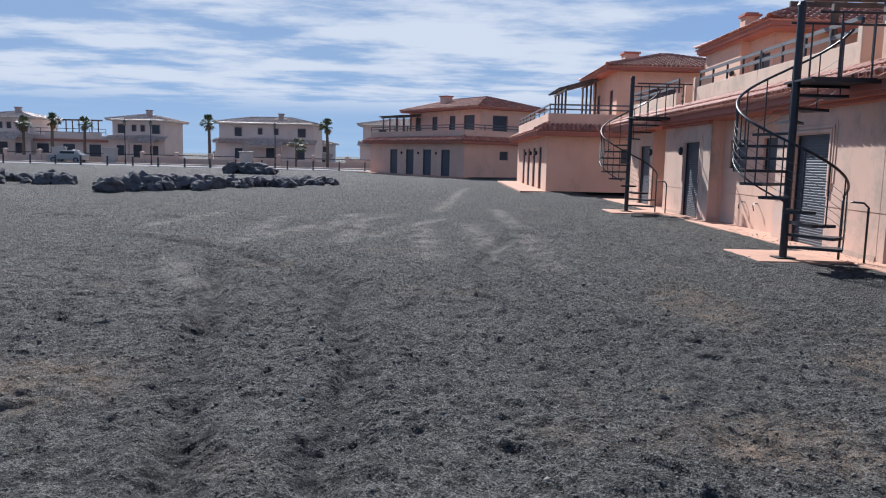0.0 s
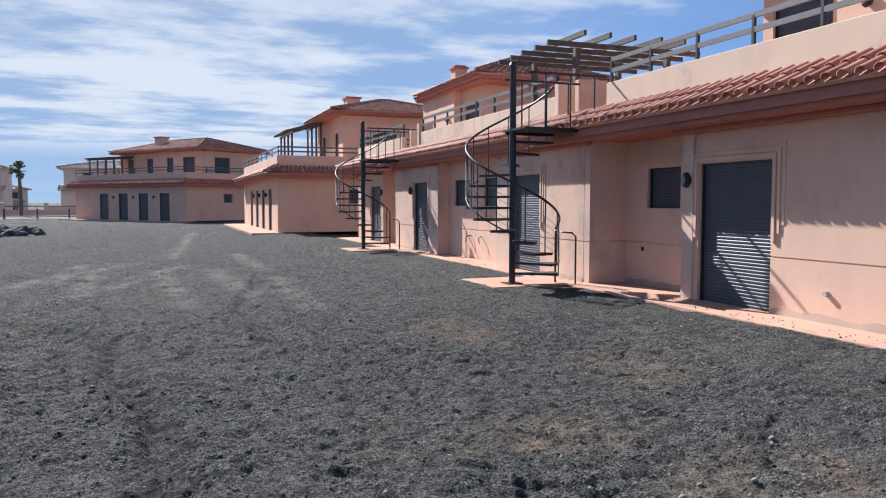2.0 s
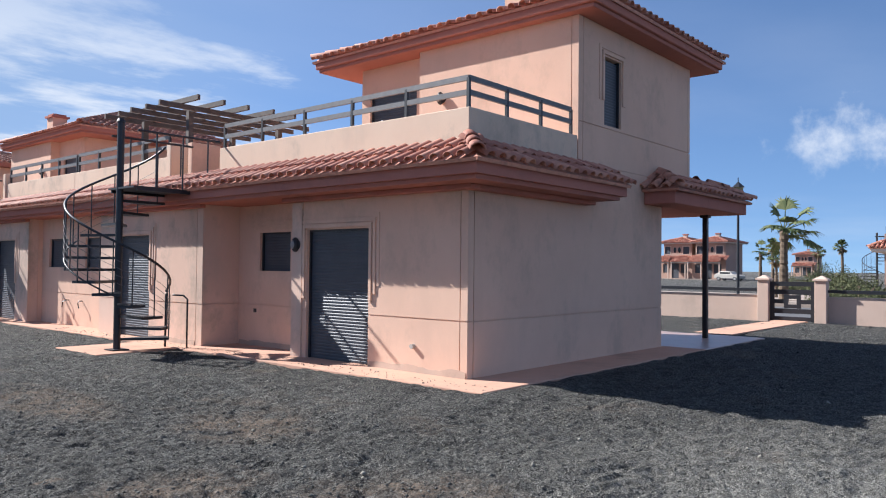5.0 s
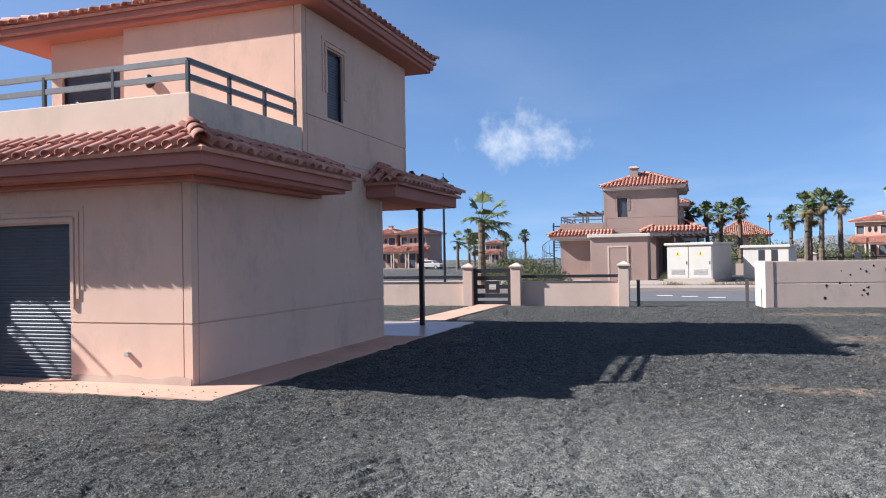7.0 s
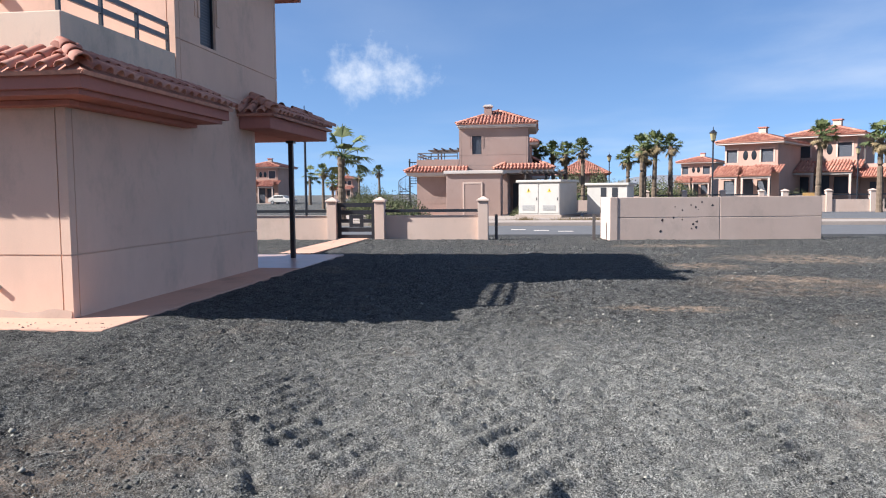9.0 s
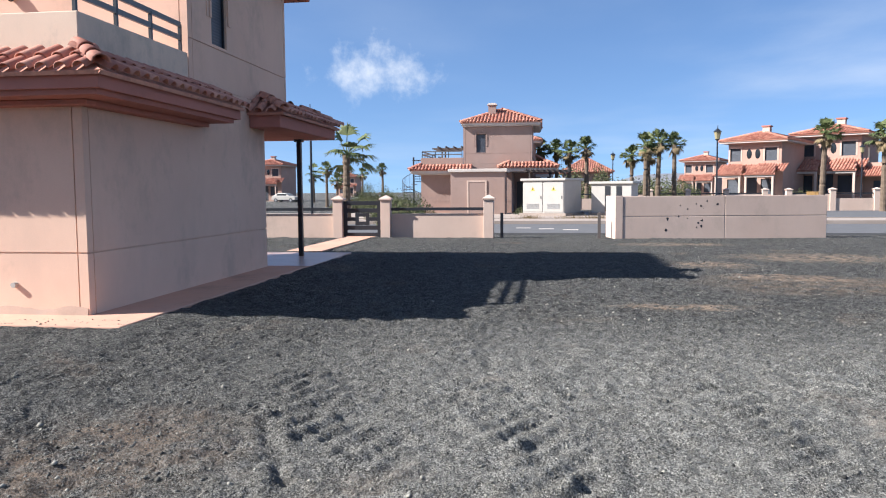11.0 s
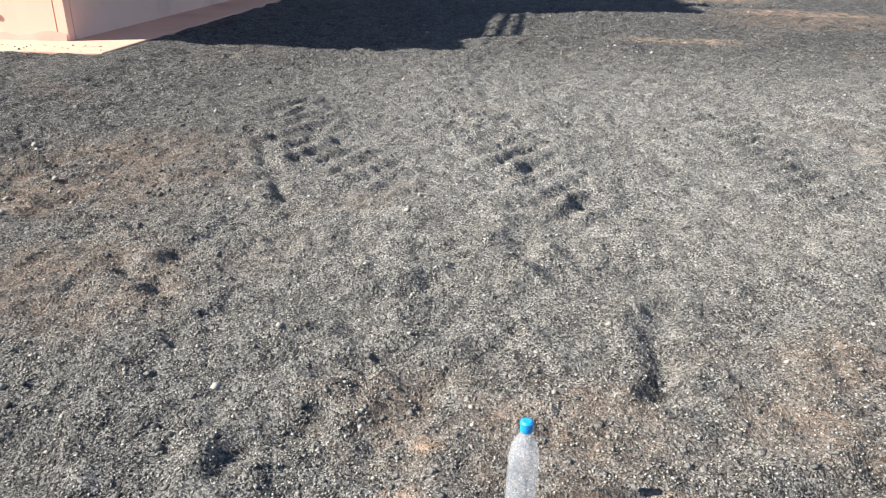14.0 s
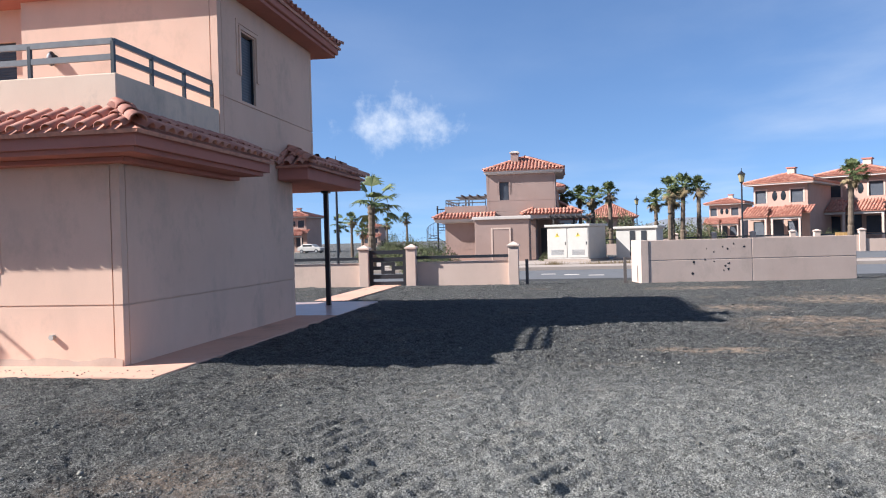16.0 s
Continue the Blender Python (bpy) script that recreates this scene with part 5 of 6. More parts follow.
M_WALL = SALMON
garden_row(pose(58, -46, 0.1), 30, 3.0, "cream garden wall with capped posts along the street")
garden_row(pose(64, -16, 0.1), 24, 3.0, "cream garden wall with capped posts beyond the street")
garden_row(pose(-6, 90, 0, 0, 0, 90), 72, 4.0, "pale garden wall with posts along the far street")
for x in (-43.3, -37.4, -21.6):
    bx = thing("meter_box", pose(x, 89.2, 0), "white rendered meter box by the far garden wall", "meter box", "meter boxes")
    part("body", boxes((-0.75, 0.75, -0.3, 0.3, -0.1, 1.65)), M_BOX, bx, bevel=0.03)
    part("cap", boxes((-0.82, 0.82, -0.37, 0.37, 1.651, 1.78)), M_BOX, bx, bevel=0.03)
tagged(part("pavement_far", boxes((-90, -2, 86.5, 88.6, -0.2, 0.13)), M_WHITE), "pale concrete pavement along the far street", "pavement", kind="structure")
tagged(part("road_far", boxes((-90, -2, 79.0, 86.4, -0.2, 0.015)), M_ASPHALT), "grey asphalt street beyond the gravel", "road", kind="structure")
tagged(part("road_side", boxes((39.0, 56.0, -60, 1.2, -0.2, 0.02)), M_ASPHALT), "grey asphalt street by the villas", "road", kind="structure")

# utility room and electricity cabinets on the pavement
ut = thing("utility_room", pose(46.0, 4.0, 0), "cream utility room with flat cornice and door", "outbuilding")
part("wall", boxes((0, 2.6, 0, 3.3, 0, 2.7)), M_BEIGE, ut, bevel=0.02)
part("cornice", boxes((-0.15, 2.75, -0.15, 3.45, 2.701, 2.9)), M_CORNICE, ut, bevel=0.03)
part("door", boxes((-0.03, 0.0, 1.2, 2.2, 0.1, 2.1)), M_BEIGE, ut)
part("door_frame", boxes((-0.05, 0.0, 1.1, 1.195, 0.1, 2.2), (-0.05, 0.0, 2.205, 2.3, 0.1, 2.2), (-0.05, 0.0, 1.2, 2.2, 2.105, 2.2)), M_WHITE, ut)
part("handle", boxes((-0.08, -0.031, 1.28, 1.34, 1.0, 1.14)), M_METAL, ut)


def cabinet(m, label, w, d, h, doors, slots=()):
    c = thing("electricity_cabinet", m, label, "cabinet", "street cabinets")
    part("plinth", boxes((-0.15, d + 0.15, -0.15, w + 0.15, -0.2, 0.2)), M_PAVE, c)
    part("body", boxes((0, d, 0, w, 0.2, h)), M_BOX, c, bevel=0.015)
    part("roof", boxes((-0.12, d + 0.12, -0.12, w + 0.12, h + 0.001, h + 0.14)), M_BOX, c, bevel=0.03)
    for i in range(doors):
        a = w / doors * i + 0.05
        b = w / doors * (i + 1) - 0.05
        dr = part("door", boxes((-0.025, -0.002, a, b, 0.28, h - 0.08)), M_BOX, c)
        v = bmesh.new()
        for j in range(5):
            box(v, -0.04, -0.026, a + 0.2, b - 0.2, 0.45 + j * 0.06, 0.48 + j * 0.06)
        part("vent", v, M_GREY, dr)
        s = bmesh.new()
        mid, z = (a + b) / 2, h - 0.55
        p = [s.verts.new(q) for q in ((-0.03, mid - 0.13, z), (-0.03, mid + 0.13, z), (-0.03, mid, z + 0.23))]
        s.faces.new(p)
        part("warning_sign", s, M_YELLOW, dr, "yellow triangular warning sign")
        part("sign_mark", boxes((-0.034, -0.031, mid - 0.025, mid + 0.025, z + 0.05, z + 0.17)), M_METAL, dr)
        part("handle", boxes((-0.045, -0.026, a + 0.06, a + 0.10, h * 0.5, h * 0.5 + 0.16)), M_METAL, dr)
    for a, b in slots:
        part("slot", boxes((-0.03, -0.005, a, b, 0.3, h - 0.12)), M_METAL, c, "tall black recess")
    return c


cabinet(pose(42.2, 0.55, 0.1, 0, 0, -24), "large cream electricity cabinet with warning signs", 2.5, 2.5, 2.0, 2)
cabinet(pose(42.6, -3.1, 0.1, 0, 0, -24), "white meter cabinet with black recesses beside the street", 2.3, 1.2, 1.8, 0, ((0.55, 0.85), (1.2, 1.5)))
tagged(part("kerb", boxes((38.6, 38.75, -60, 90, -0.2, 0.19)), M_PAVE), "pale concrete kerb", "kerb", kind="structure")
tagged(part("pavement_plot", boxes((38.8, 48.6, 1.3, 90, -0.2, 0.155), (38.8, 46.0, -6.0, 1.29, -0.2, 0.155)), M_PAVE), "pale paved plot round the cabinets", "pavement", kind="structure")

# low barrier across the drive
br = thing("drive_barrier", pose(26.1, 0, 0), "low dark post-and-rail barrier across the drive", "barrier")
for yy in (3.08, -0.2):
    part("post", boxes((-0.05, 0.05, yy - 0.05, yy + 0.05, -0.15, 0.82)), M_WOOD, br)

# scabs of peeled paint on the panel wall
random.seed(5)
for i in range(18):
    yy, zz = random.gauss(-2.0, 0.5), random.choice((random.gauss(1.12, 0.08), random.gauss(0.5, 0.16)))
    bm = bmesh.new()
    n = random.randint(5, 8)
    r = random.uniform(0.012, 0.055)
    lp = [bm.verts.new((-0.104, yy + math.cos(2 * math.pi * j / n) * r * random.uniform(0.4, 1.2), zz + math.sin(2 * math.pi * j / n) * r * random.uniform(0.5, 1.3))) for j in range(n)]
    bm.faces.new(lp)
    part("paint_scab", bm, M_METAL, pw)


def street_lamp(m, h, label):
    l = thing("street_lamp", m, label, "street lamp", "street lamps")
    bm = bmesh.new()
    tube(bm, [(0, 0, -0.1), (0, 0, 0.5), (0, 0, 0.55), (0, 0, h - 0.7)], 0.05, 10, [0.09, 0.09, 0.055, 0.042])
    part("post", bm, M_METAL, l)
    bm = bmesh.new()
    bmesh.ops.create_cone(bm, cap_ends=True, segments=6, radius1=0.12, radius2=0.20, depth=0.42, matrix=Matrix.Translation((0, 0, h - 0.45)))
    part("lantern", bm, M_AMBER, l, "amber glass lantern")
    bm = bmesh.new()
    bmesh.ops.create_cone(bm, cap_ends=True, segments=6, radius1=0.25, radius2=0.03, depth=0.2, matrix=Matrix.Translation((0, 0, h - 0.14)))
    tube(bm, [(0, 0, h - 0.05), (0, 0, h + 0.12)], 0.018, 6)
    part("lantern_roof", bm, M_METAL, l)
    bm = bmesh.new()
    bmesh.ops.create_cone(bm, cap_ends=True, segments=8, radius1=0.05, radius2=0.13, depth=0.1, matrix=Matrix.Translation((0, 0, h - 0.70)))
    part("collar", bm, M_METAL, l)
    return l


lamp_a = street_lamp(pose(45, -8.1, 0.1), 4.95, "black street lamp with amber lantern")
for x, y in ((29.6, 10.9), (62, -22.5), (70, -4.5), (-34.3, 86), (-31.4, 86), (-17.1, 84)):
    copy_thing(lamp_a, pose(x, y, 0))


def palm(m, height, crown, seed, label, dry=10, full=26):
    """A fan palm: ringed tapering trunk, fans on stalks, a skirt of dry fans."""
    rnd = random.Random(seed)
    p = thing("palm_tree", m, label, "palm tree", "palms")
    bm = bmesh.new()
    n = 26
    lean = rnd.uniform(-0.03, 0.03)
    pts = [(lean * (i / n) ** 2 * height, 0, height * i / n - 0.1) for i in range(n + 1)]
    rad = [(0.21 - 0.07 * i / n + (0.02 if i % 2 else 0.0)) * (1.35 if i == 0 else 1) * (1.25 if i > n - 4 else 1) for i in range(n + 1)]
    tube(bm, pts, 0.2, 10, rad)
    part("trunk", bm, M_TRUNK, p)
    top = Vector(pts[-1])

    def fans(bm, count, lo, hi, size):
        for i in range(count):
            az, el = rnd.uniform(0, 2 * math.pi), rnd.uniform(lo, hi)
            d = Vector((math.cos(az) * math.cos(el), math.sin(az) * math.cos(el), math.sin(el)))
            s = Vector((-math.sin(az), math.cos(az), 0))
            u = d.cross(s)
            stalk = size * rnd.uniform(0.5, 0.85)
            hub = top + d * stalk - Vector((0, 0, 0.06 * size))
            bar(bm, top, hub, 0.035, n=4)
            blades = 19 if full > 15 else 29
            for j in range(blades):
                a = (j / (blades - 1) - 0.5) * 2.5
                w = d * math.cos(a) + s * math.sin(a)
                ln = size * rnd.uniform(0.5, 0.62) * (1 - 0.18 * abs(a)) * (1.0 if full > 15 else 1.15)
                tip = hub + w * ln + Vector((0, 0, -0.20 * size * rnd.uniform(0.4, 1.3)))
                mid = hub + w * ln * 0.55 + u * 0.02
                side = (s * math.cos(a) - d * math.sin(a)) * 0.034 * size
                v = [bm.verts.new(q) for q in (hub, mid + side, tip, mid - side)]
                bm.faces.new(v)

    bm = bmesh.new()
    fans(bm, full, -0.45, 1.45, crown)
    part("crown", bm, M_LEAF, p)
    if dry:
        bm = bmesh.new()
        fans(bm, dry, -1.35, -0.45, crown * 0.8)
        part("dry_skirt", bm, M_DRY, p, "dead brown fans")
    return p


palm_a = palm(pose(36.5, 11.3, 0), 3.5, 1.4, 6, "young fan palm with large green fans", 0, 15)
palm_b = palm(pose(64, -8.9, 0), 5.3, 0.98, 2, "tall fan palm with a small green crown", 8, 34)
palm_c = palm(pose(60, -6.1, 0), 5.0, 1.05, 3, "fan palm with dense drooping crown", 16, 30)
for src, x, y, rz, s in ((palm_c, 75, 2.2, 40, 1.14), (palm_b, 74, 0.4, 100, 1.04), (palm_c, 73, -0.7, 160, 1.05), (palm_b, 70, -2.2, 30, 1.03), (palm_c, 62, -5.3, 220, 0.86), (palm_b, 62, -7.3, 300, 1.02), (palm_c, 62.5, -6.6, 80, 0.9),
                         (palm_b, 54, -16.9, 220, 1.0), (palm_c, 54, -20.8, 300, 1.02), (palm_a, 110, 36, 0, 1.2), (palm_b, 90, 21, 60, 0.8), (palm_c, 100, 26, 60, 0.8), (palm_c, 43.0, 13.6, 140, 0.45), (palm_c, 78, 24.5, 20, 0.8),
                         (palm_b, -45.6, 92, 0, 0.93), (palm_b, -41.7, 92, 70, 0.88), (palm_b, -26.1, 90, 140, 0.95), (palm_b, -12.3, 90, 210, 0.93), (palm_c, -49, 92, 250, 0.9), (palm_a, -16.0, 90, 20, 0.75)):
    copy_thing(src, pose(x, y, 0, 0, 0, rz) @ Matrix.Diagonal((s, s, s, 1)))


def shrub(m, r, h, seed, label):
    rnd = random.Random(seed)
    s = thing("shrub", m, label, "shrub", "shrubs")
    bm = bmesh.new()
    for i in range(4200):
        a, q = rnd.uniform(0, 2 * math.pi), rnd.random() ** 0.5
        lim = h * (1 - 0.55 * q * q) * (0.75 + 0.35 * math.sin(3 * a + seed))
        c = Vector((math.cos(a) * q * r, math.sin(a) * q * r, rnd.uniform(0.0, 1.0) ** 0.6 * lim))
        d = Vector((rnd.gauss(0, 1), rnd.gauss(0, 1), rnd.gauss(0.6, 1))).normalized() * rnd.uniform(0.07, 0.15)
        t = d.cross(Vector((rnd.gauss(0, 1), rnd.gauss(0, 1), rnd.gauss(0, 1)))).normalized() * 0.017
        v = [bm.verts.new(p) for p in (c - d * 0.5, c + t, c + d * 0.5, c - t)]
        bm.faces.new(v)
    part("foliage", bm, M_SHRUB, s)
    bm = bmesh.new()
    for i in range(7):
        a = 2 * math.pi * i / 7
        bar(bm, (0, 0, -0.05), (math.cos(a) * r * 0.5, math.sin(a) * r * 0.5, h * 0.6), 0.03)
    part("stems", bm, M_TRUNK, s)
    return s


shrub_a = shrub(pose(35.0, 8.1, 0), 1.5, 1.6, 4, "dense green shrub behind the garden wall")
shrub_b = shrub(pose(41.0, 9.6, 0), 1.5, 1.1, 5, "olive-green shrub behind the garden wall")
for i, (x, y, s) in enumerate(((38.0, 9.3, 1.0), (46, 10.6, 1.15), (50, 12.6, 0.9), (54, 15.8, 0.8), (58, 16.0, 1.0), (64, 18.5, 1.1), (80, 20, 1.6), (58, 14.0, 1.4), (45.5, 2.8, 0.45),
                                (85, -7, 2.6), (82, -3.5, 2.6), (88, -11, 2.8), (92, 0.5, 3.0), (100, -14, 2.8), (80, 5.5, 2.4), (66, -13.0, 1.2), (68, -20, 1.0))):
    copy_thing((shrub_a, shrub_b)[i % 2], pose(x, y, 0, 0, 0, i * 73) @ Matrix.Diagonal((s, s, s, 1)))

# parked cars far off


def car(m, paint, label):
    c = thing("car", m, label, "car", "parked cars")
    bm = bmesh.new()
    prof = ((-2.0, 0.35), (-2.0, 0.75), (-1.75, 0.88), (-1.0, 0.95), (-0.45, 1.38), (1.0, 1.42), (1.75, 0.98), (2.0, 0.85), (2.05, 0.35))
    rows = [[bm.verts.new((x, y * (0.86 if z > 1.2 else 1.0), z)) for x, z in prof] for y in (-0.85, 0.85)]
    for i in range(len(prof)):
        j = (i + 1) % len(prof)
        bm.faces.new((rows[0][i], rows[0][j], rows[1][j], rows[1][i]))
    bm.faces.new(rows[0][::-1])
    bm.faces.new(rows[1])
    part("body", bm, paint, c, bevel=0.05)
    for y in (-0.835, 0.79):
        part("side_window", boxes((-0.5, 1.1, y, y + 0.045, 0.98, 1.28)), M_GLASS, c)
    for x in (-1.25, 1.3):
        for y in (-0.86, 0.68):
            bm = bmesh.new()
            bmesh.ops.create_cone(bm, cap_ends=True, segments=16, radius1=0.31, radius2=0.31, depth=0.18, matrix=pose(x, y + 0.09, 0.31, 90, 0, 0))
            w = part("tyre", bm, M_METAL, c)
            bm = bmesh.new()
            bmesh.ops.create_cone(bm, cap_ends=True, segments=12, radius1=0.19, radius2=0.19, depth=0.2, matrix=pose(x, y + 0.09, 0.31, 90, 0, 0))
            part("rim", bm, M_GREY, w)
    return c


car_a = car(pose(-41.5, 87.5, 0.02), M_BOX, "white parked car on the far street")
copy_thing(car_a, pose(-54, 85, 0.02))
copy_thing(car_a, pose(-62, 84, 0.02))
copy_thing(car_a, pose(112, 41, 0.0, 0, 0, 80))

# wooden bollards along the far edge of the gravel
bol = part("bollard", boxes((-0.07, 0.07, -0.07, 0.07, -0.1, 0.95)), M_WOOD, bevel=0.02)
bol.matrix_world = pose(-4, 77.5, 0)
tagged(bol, "dark timber bollard at the edge of the gravel", "bollard", "bollards")
for i in range(1, 22):
    copy_thing(bol, pose(-4 - i * 2.6, 77.5 + (i % 3) * 0.1, 0, 0, 0, i * 7))

# ---- lava rocks heaped on the gravel ----
rock_src = []
for k0 in range(5):
    bm = bmesh.new()
    bmesh.ops.create_icosphere(bm, subdivisions=3, radius=0.5)
    for v in bm.verts:
        n = noise.noise(v.co * 2.1 + Vector((k0 * 7, 0, 0))) * 0.55 + noise.noise(v.co * 6 + Vector((0, k0 * 5, 0))) * 0.22
        v.co *= 1 + n
        v.co.z *= 0.72
    r = part("lava_rock", bm, M_ROCK)
    tagged(r, "rough black lava rock in a heap", "rock", "lava rocks")
    rock_src.append(r)
rnd = random.Random(8)
spots = []
for i in range(130):
    t = rnd.random()
    bx, by = -11.2 + 5.6 * t, 31.0 + 12.0 * t
    s = rnd.uniform(0.35, 1.15) * (1.15 - 0.5 * t)
    spots.append((bx + rnd.gauss(0, 0.75), by + rnd.gauss(0, 0.9), s))
for i in range(22):
    spots.append((-17.5 + rnd.gauss(0, 1.6), 36 + rnd.gauss(0, 1.5), rnd.uniform(0.4, 1.2)))
for i in range(14):
    spots.append((-13.5 + rnd.gauss(0, 0.8), 60 + rnd.gauss(0, 0.8), rnd.uniform(0.8, 1.8)))
for i, (x, y, s) in enumerate(spots):
    m = pose(x, y, 0.16 * s, rnd.uniform(-25, 25), rnd.uniform(-25, 25), rnd.uniform(0, 360)) @ Matrix.Diagonal((s, s * rnd.uniform(0.7, 1.2), s, 1))
    if i < 5:
        rock_src[i].matrix_world = m
    else:
        copy_thing(rock_src[i % 5], pose(0, 0, 0)).matrix_world = m

# ---- loose stones, sand and litter ----
oct_v = np.array([(1, 0, 0), (-1, 0, 0), (0, 1, 0), (0, -1, 0), (0, 0, 1), (0, 0, -1)], float)
oct_f = np.array([(0, 2, 4), (2, 1, 4), (1, 3, 4), (3, 0, 4), (2, 0, 5), (1, 2, 5), (3, 1, 5), (0, 3, 5)])


def scatter(count, x0, x1, y0, y1, lo, hi, power, seed, clump, mat, sink=0.25, squash=0.75, floor=None):
    rs = np.random.RandomState(seed)
    x, y = rs.uniform(x0, x1, count), rs.uniform(y0, y1, count)
    keep = np.ones(count, bool) if floor is not None else (fbm(x, y, 0.9, 3, seed) + rs.uniform(-0.5, 0.5, count) * (1 - clump) > -0.06 * (1 - clump) + 0.03 * clump) & ~((x > 7.9) & (y > 6.2))
    if floor is None:
        keep &= ~((x > 6.4) & (y > 12.9) & (y < 15.2))
    x, y = x[keep], y[keep]
    n = len(x)
    size = lo + (hi - lo) * rs.uniform(0, 1, n) ** power
    v = oct_v[None] * rs.uniform(0.6, 1.25, (n, 6, 1)) + rs.uniform(-0.25, 0.25, (n, 6, 3))
    a = rs.uniform(0, 2 * np.pi, n)
    ca, sa = np.cos(a)[:, None], np.sin(a)[:, None]
    vx, vy, vz = v[..., 0] * ca - v[..., 1] * sa, v[..., 0] * sa + v[..., 1] * ca, v[..., 2] * squash
    z = (ground_height(x, y) if floor is None else floor) + size * sink
    co = np.stack((vx * size[:, None] + x[:, None], vy * size[:, None] + y[:, None], vz * size[:, None] + z[:, None]), -1).reshape(-1, 3)
    fc = (oct_f[None] + (np.arange(n) * 6)[:, None, None]).reshape(-1, 3)
    me = bpy.data.meshes.new("loose_stones")
    me.vertices.add(len(co))
    me.vertices.foreach_set("co", co.ravel())
    me.loops.add(fc.size)
    me.loops.foreach_set("vertex_index", fc.ravel())
    me.polygons.add(len(fc))
    me.polygons.foreach_set("loop_start", np.arange(len(fc)) * 3)
    me.update(calc_edges=True)
    me.materials.append(mat)
    return tagged(new("loose_stones", me), "loose grey and black volcanic stones", "gravel", kind="stuff")


scatter(120000, 1.3, 4.2, -0.6, 4.2, 0.0025, 0.0062, 1.8, 21, 0.0, M_STONE)
scatter(60000, -0.5, 12.0, -4.0, 12.0, 0.005, 0.013, 4.0, 22, 0.5, M_STONE)
scatter(9000, -4.0, 22.0, -8.0, 20.0, 0.010, 0.028, 3.5, 23, 0.7, M_STONE)
scatter(34000, -3.0, 8.0, -1.0, 14.0, 0.007, 0.022, 3.0, 24, 0.8, M_CLOD, 0.05, 0.6)
scatter(420, 8.09, 8.5, 6.4, 19.0, 0.006, 0.018, 2.5, 26, 0.0, M_STONE, 0.3, 0.7, Z0)


# plastic bottle that stands on the gravel
k = Mat("clear_plastic", 0.08)
k.color((0.50, 0.54, 0.57))
k.b.inputs["Alpha"].default_value = 0.30
M_PET = k.m
M_CAP = plain("blue_plastic_cap", (0.01, 0.26, 0.62), 0.4, 0, 0.05, 5, 0)


def lathe(prof, n=20):
    bm = bmesh.new()
    rings = [[bm.verts.new((r * math.cos(2 * math.pi * i / n), r * math.sin(2 * math.pi * i / n), z)) for i in range(n)] for r, z in prof]
    for a, b in zip(rings, rings[1:]):
        for i in range(n):
            j = (i + 1) % n
            bm.faces.new((a[i], a[j], b[j], b[i]))
    bm.faces.new(rings[0][::-1])
    bm.faces.new(rings[-1])
    return bm


gz = float(ground_height(np.array([1.87]), np.array([1.675]))[0])
bt = thing("water_bottle", pose(1.87, 1.675, gz - 0.012, 1.5, -2, 0), "clear plastic water bottle with blue cap", "bottle")
prof = [(0.030, 0.0), (0.040, 0.006)]
for i in range(7):
    prof += [(0.041, 0.02 + i * 0.024), (0.038, 0.032 + i * 0.024)]
prof += [(0.041, 0.19), (0.041, 0.205), (0.034, 0.245), (0.020, 0.275), (0.0145, 0.285), (0.0145, 0.30)]
o = part("bottle", lathe(prof), M_PET, bt, smooth=True)
part("cap", lathe([(0.0165, 0.292), (0.017, 0.30), (0.017, 0.318), (0.012, 0.322)]), M_CAP, bt, "bright blue screw cap", smooth=False)

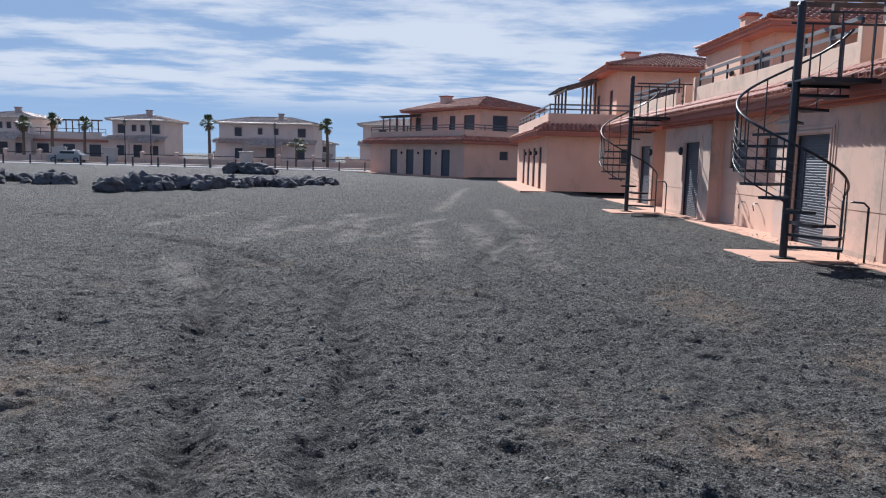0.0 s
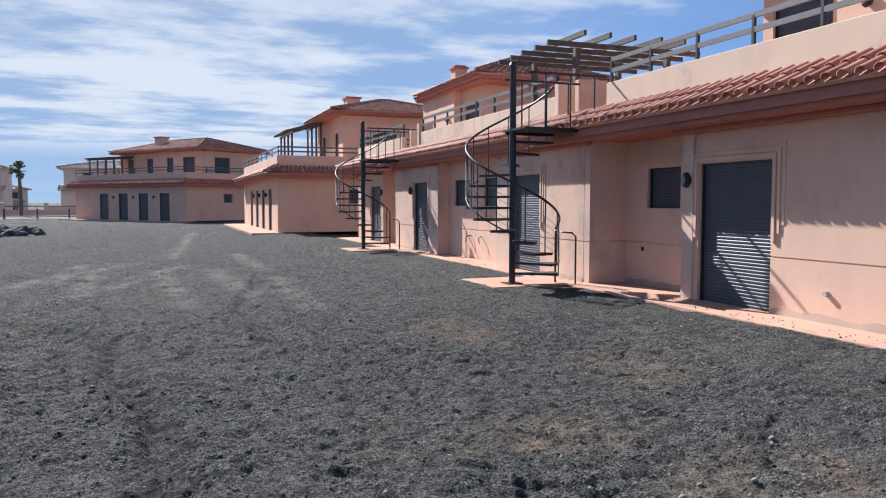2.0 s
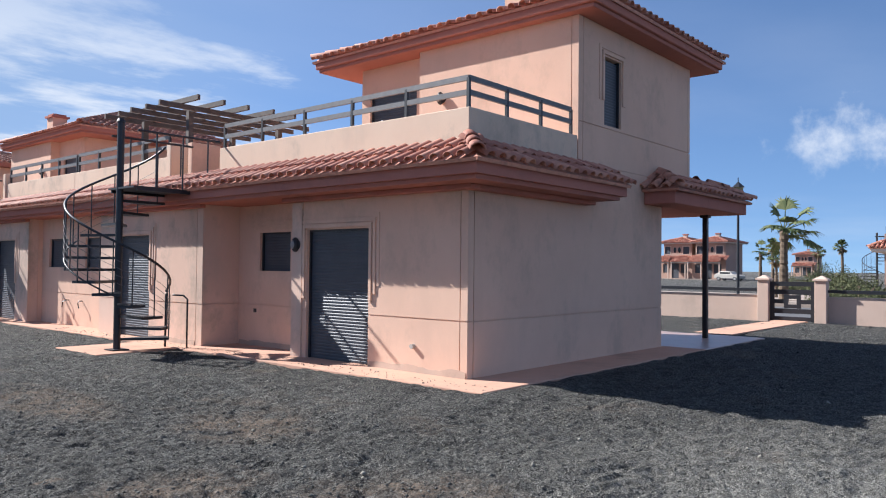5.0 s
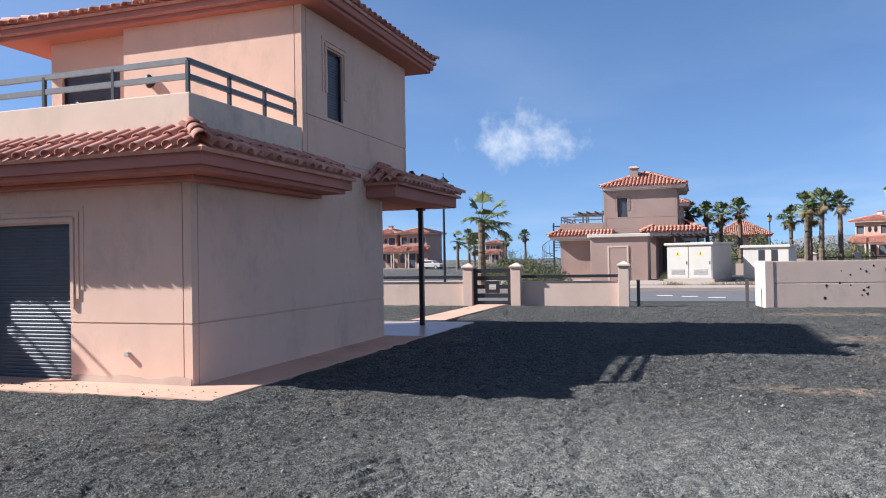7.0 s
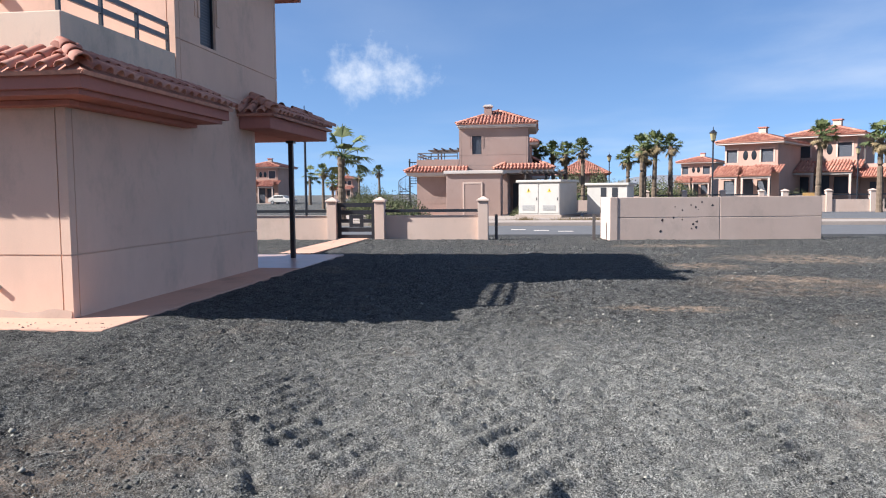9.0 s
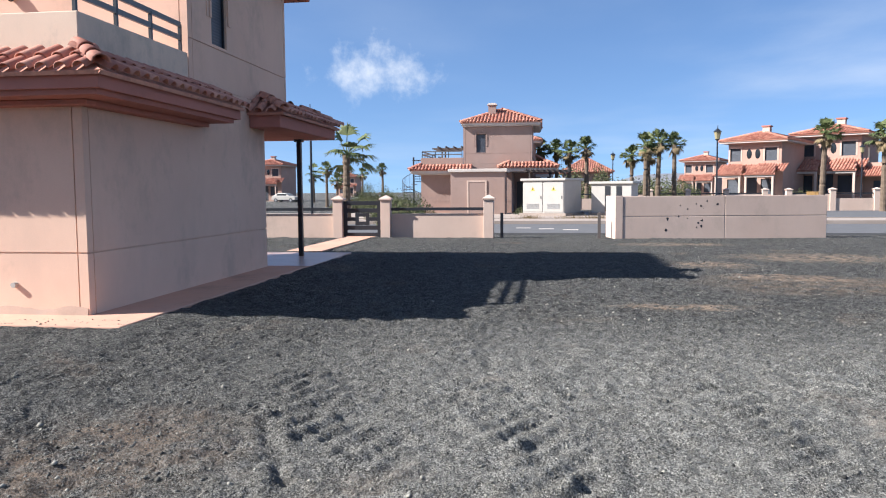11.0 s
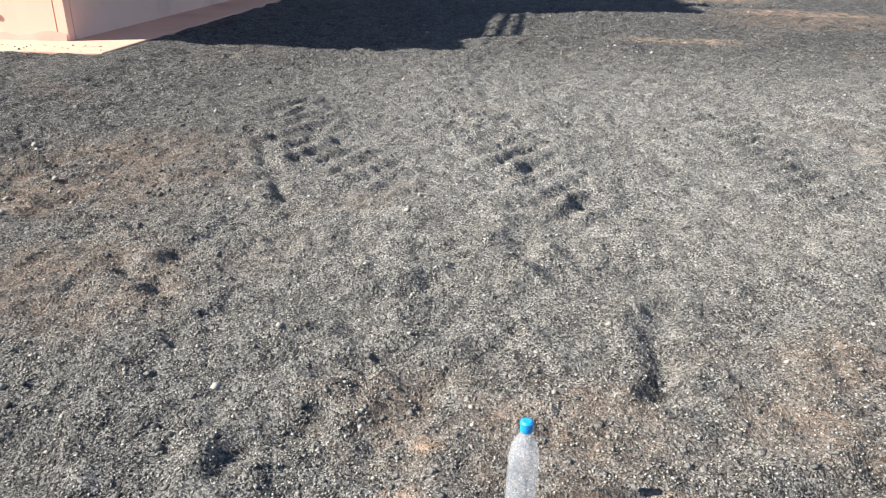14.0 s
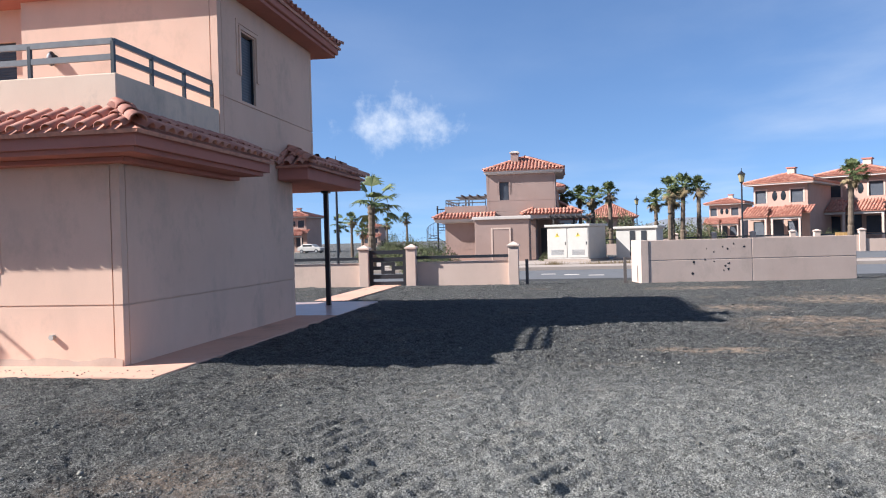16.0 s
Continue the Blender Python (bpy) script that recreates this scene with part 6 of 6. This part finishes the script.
cp = thing("pergola", pose(47.6, 0.2, 0), "dark slatted timber pergola beside the house entrance", "pergola")
for x in (0.1, 2.6):
    for y in (0.1, 2.3):
        part("post", boxes((x, x + 0.1, y, y + 0.1, 0.0, 2.72)), M_WOOD, cp)
for x in (0.1, 2.6):
    part("beam", boxes((x, x + 0.1, -0.2, 2.7, 2.72, 2.84)), M_WOOD, cp)
for i in range(9):
    part("rafter", boxes((-0.3, 3.0, -0.1 + i * 0.33, -0.02 + i * 0.33, 2.842, 2.95)), M_WOOD, cp)
# low hill on the horizon; its blue-grey colour paints in the distance haze
k = Mat("hazed_hillside", 0.95)
k.color(k.mix(k.noise(0.02, 6, 0.6), (0.15, 0.16, 0.18), (0.21, 0.21, 0.22)))
bm = bmesh.new()
last = None
for i in range(61):
    y = -420 + i * 9
    top = 21 * math.exp(-((y + 150) / 95) ** 2) + 13 * math.exp(-((y + 290) / 70) ** 2) + 2.5 * noise.noise(Vector((y * 0.03, 0, 0)))
    cur = [bm.verts.new(p) for p in ((860, y, -1), (900, y, top * 0.6), (950, y, top), (1010, y, -1))]
    if last:
        for a in range(3):
            bm.faces.new((last[a], last[a + 1], cur[a + 1], cur[a]))
    last = cur
tagged(part("hill", bm, k.m, smooth=True), "low hill on the horizon, tinted blue-grey for haze", "hill", kind="structure")

# dry grass along the kerb
rnd = random.Random(12)
bm = bmesh.new()
for i in range(700):
    y = rnd.choice((rnd.gauss(0.1, 0.5), rnd.gauss(-1.0, 0.35), rnd.gauss(2.4, 0.3)))
    c = Vector((38.45 + rnd.gauss(0, 0.06), y, 0.0))
    top = c + Vector((rnd.gauss(0, 0.08), rnd.gauss(0, 0.08), 0.19 + rnd.uniform(0.02, 0.2)))
    bm.faces.new([bm.verts.new(p) for p in (c - Vector((0, 0.014, 0)), c + Vector((0, 0.014, 0)), top)])
tagged(part("dry_grass", bm, M_DRY), "dry straw-coloured grass along the kerb", "grass", kind="stuff")

# street furniture by the villas
lb = thing("litter_bin", pose(54.5, -21.6, 0.1), "small brown litter bin by the garden wall", "bin")
part("bin_body", lathe([(0.24, 0.15), (0.28, 0.2), (0.32, 0.8), (0.34, 0.84)], 14), M_WOOD, lb)
part("bin_post", boxes((-0.04, 0.04, -0.04, 0.04, 0.0, 0.16)), M_METAL, lb)
og = thing("garden_gate", pose(57.9, -18.4, 0.0), "ochre painted garden gate between posts", "gate")
for i in range(6):
    part("board", boxes((-0.03, 0.03, i * 0.2, i * 0.2 + 0.185, 0.05, 1.35)), M_OCHRE, og)
part("gate_frame", boxes((0.032, 0.07, 0.0, 1.2, 0.25, 0.35), (0.032, 0.07, 0.0, 1.2, 1.05, 1.15)), M_OCHRE, og)
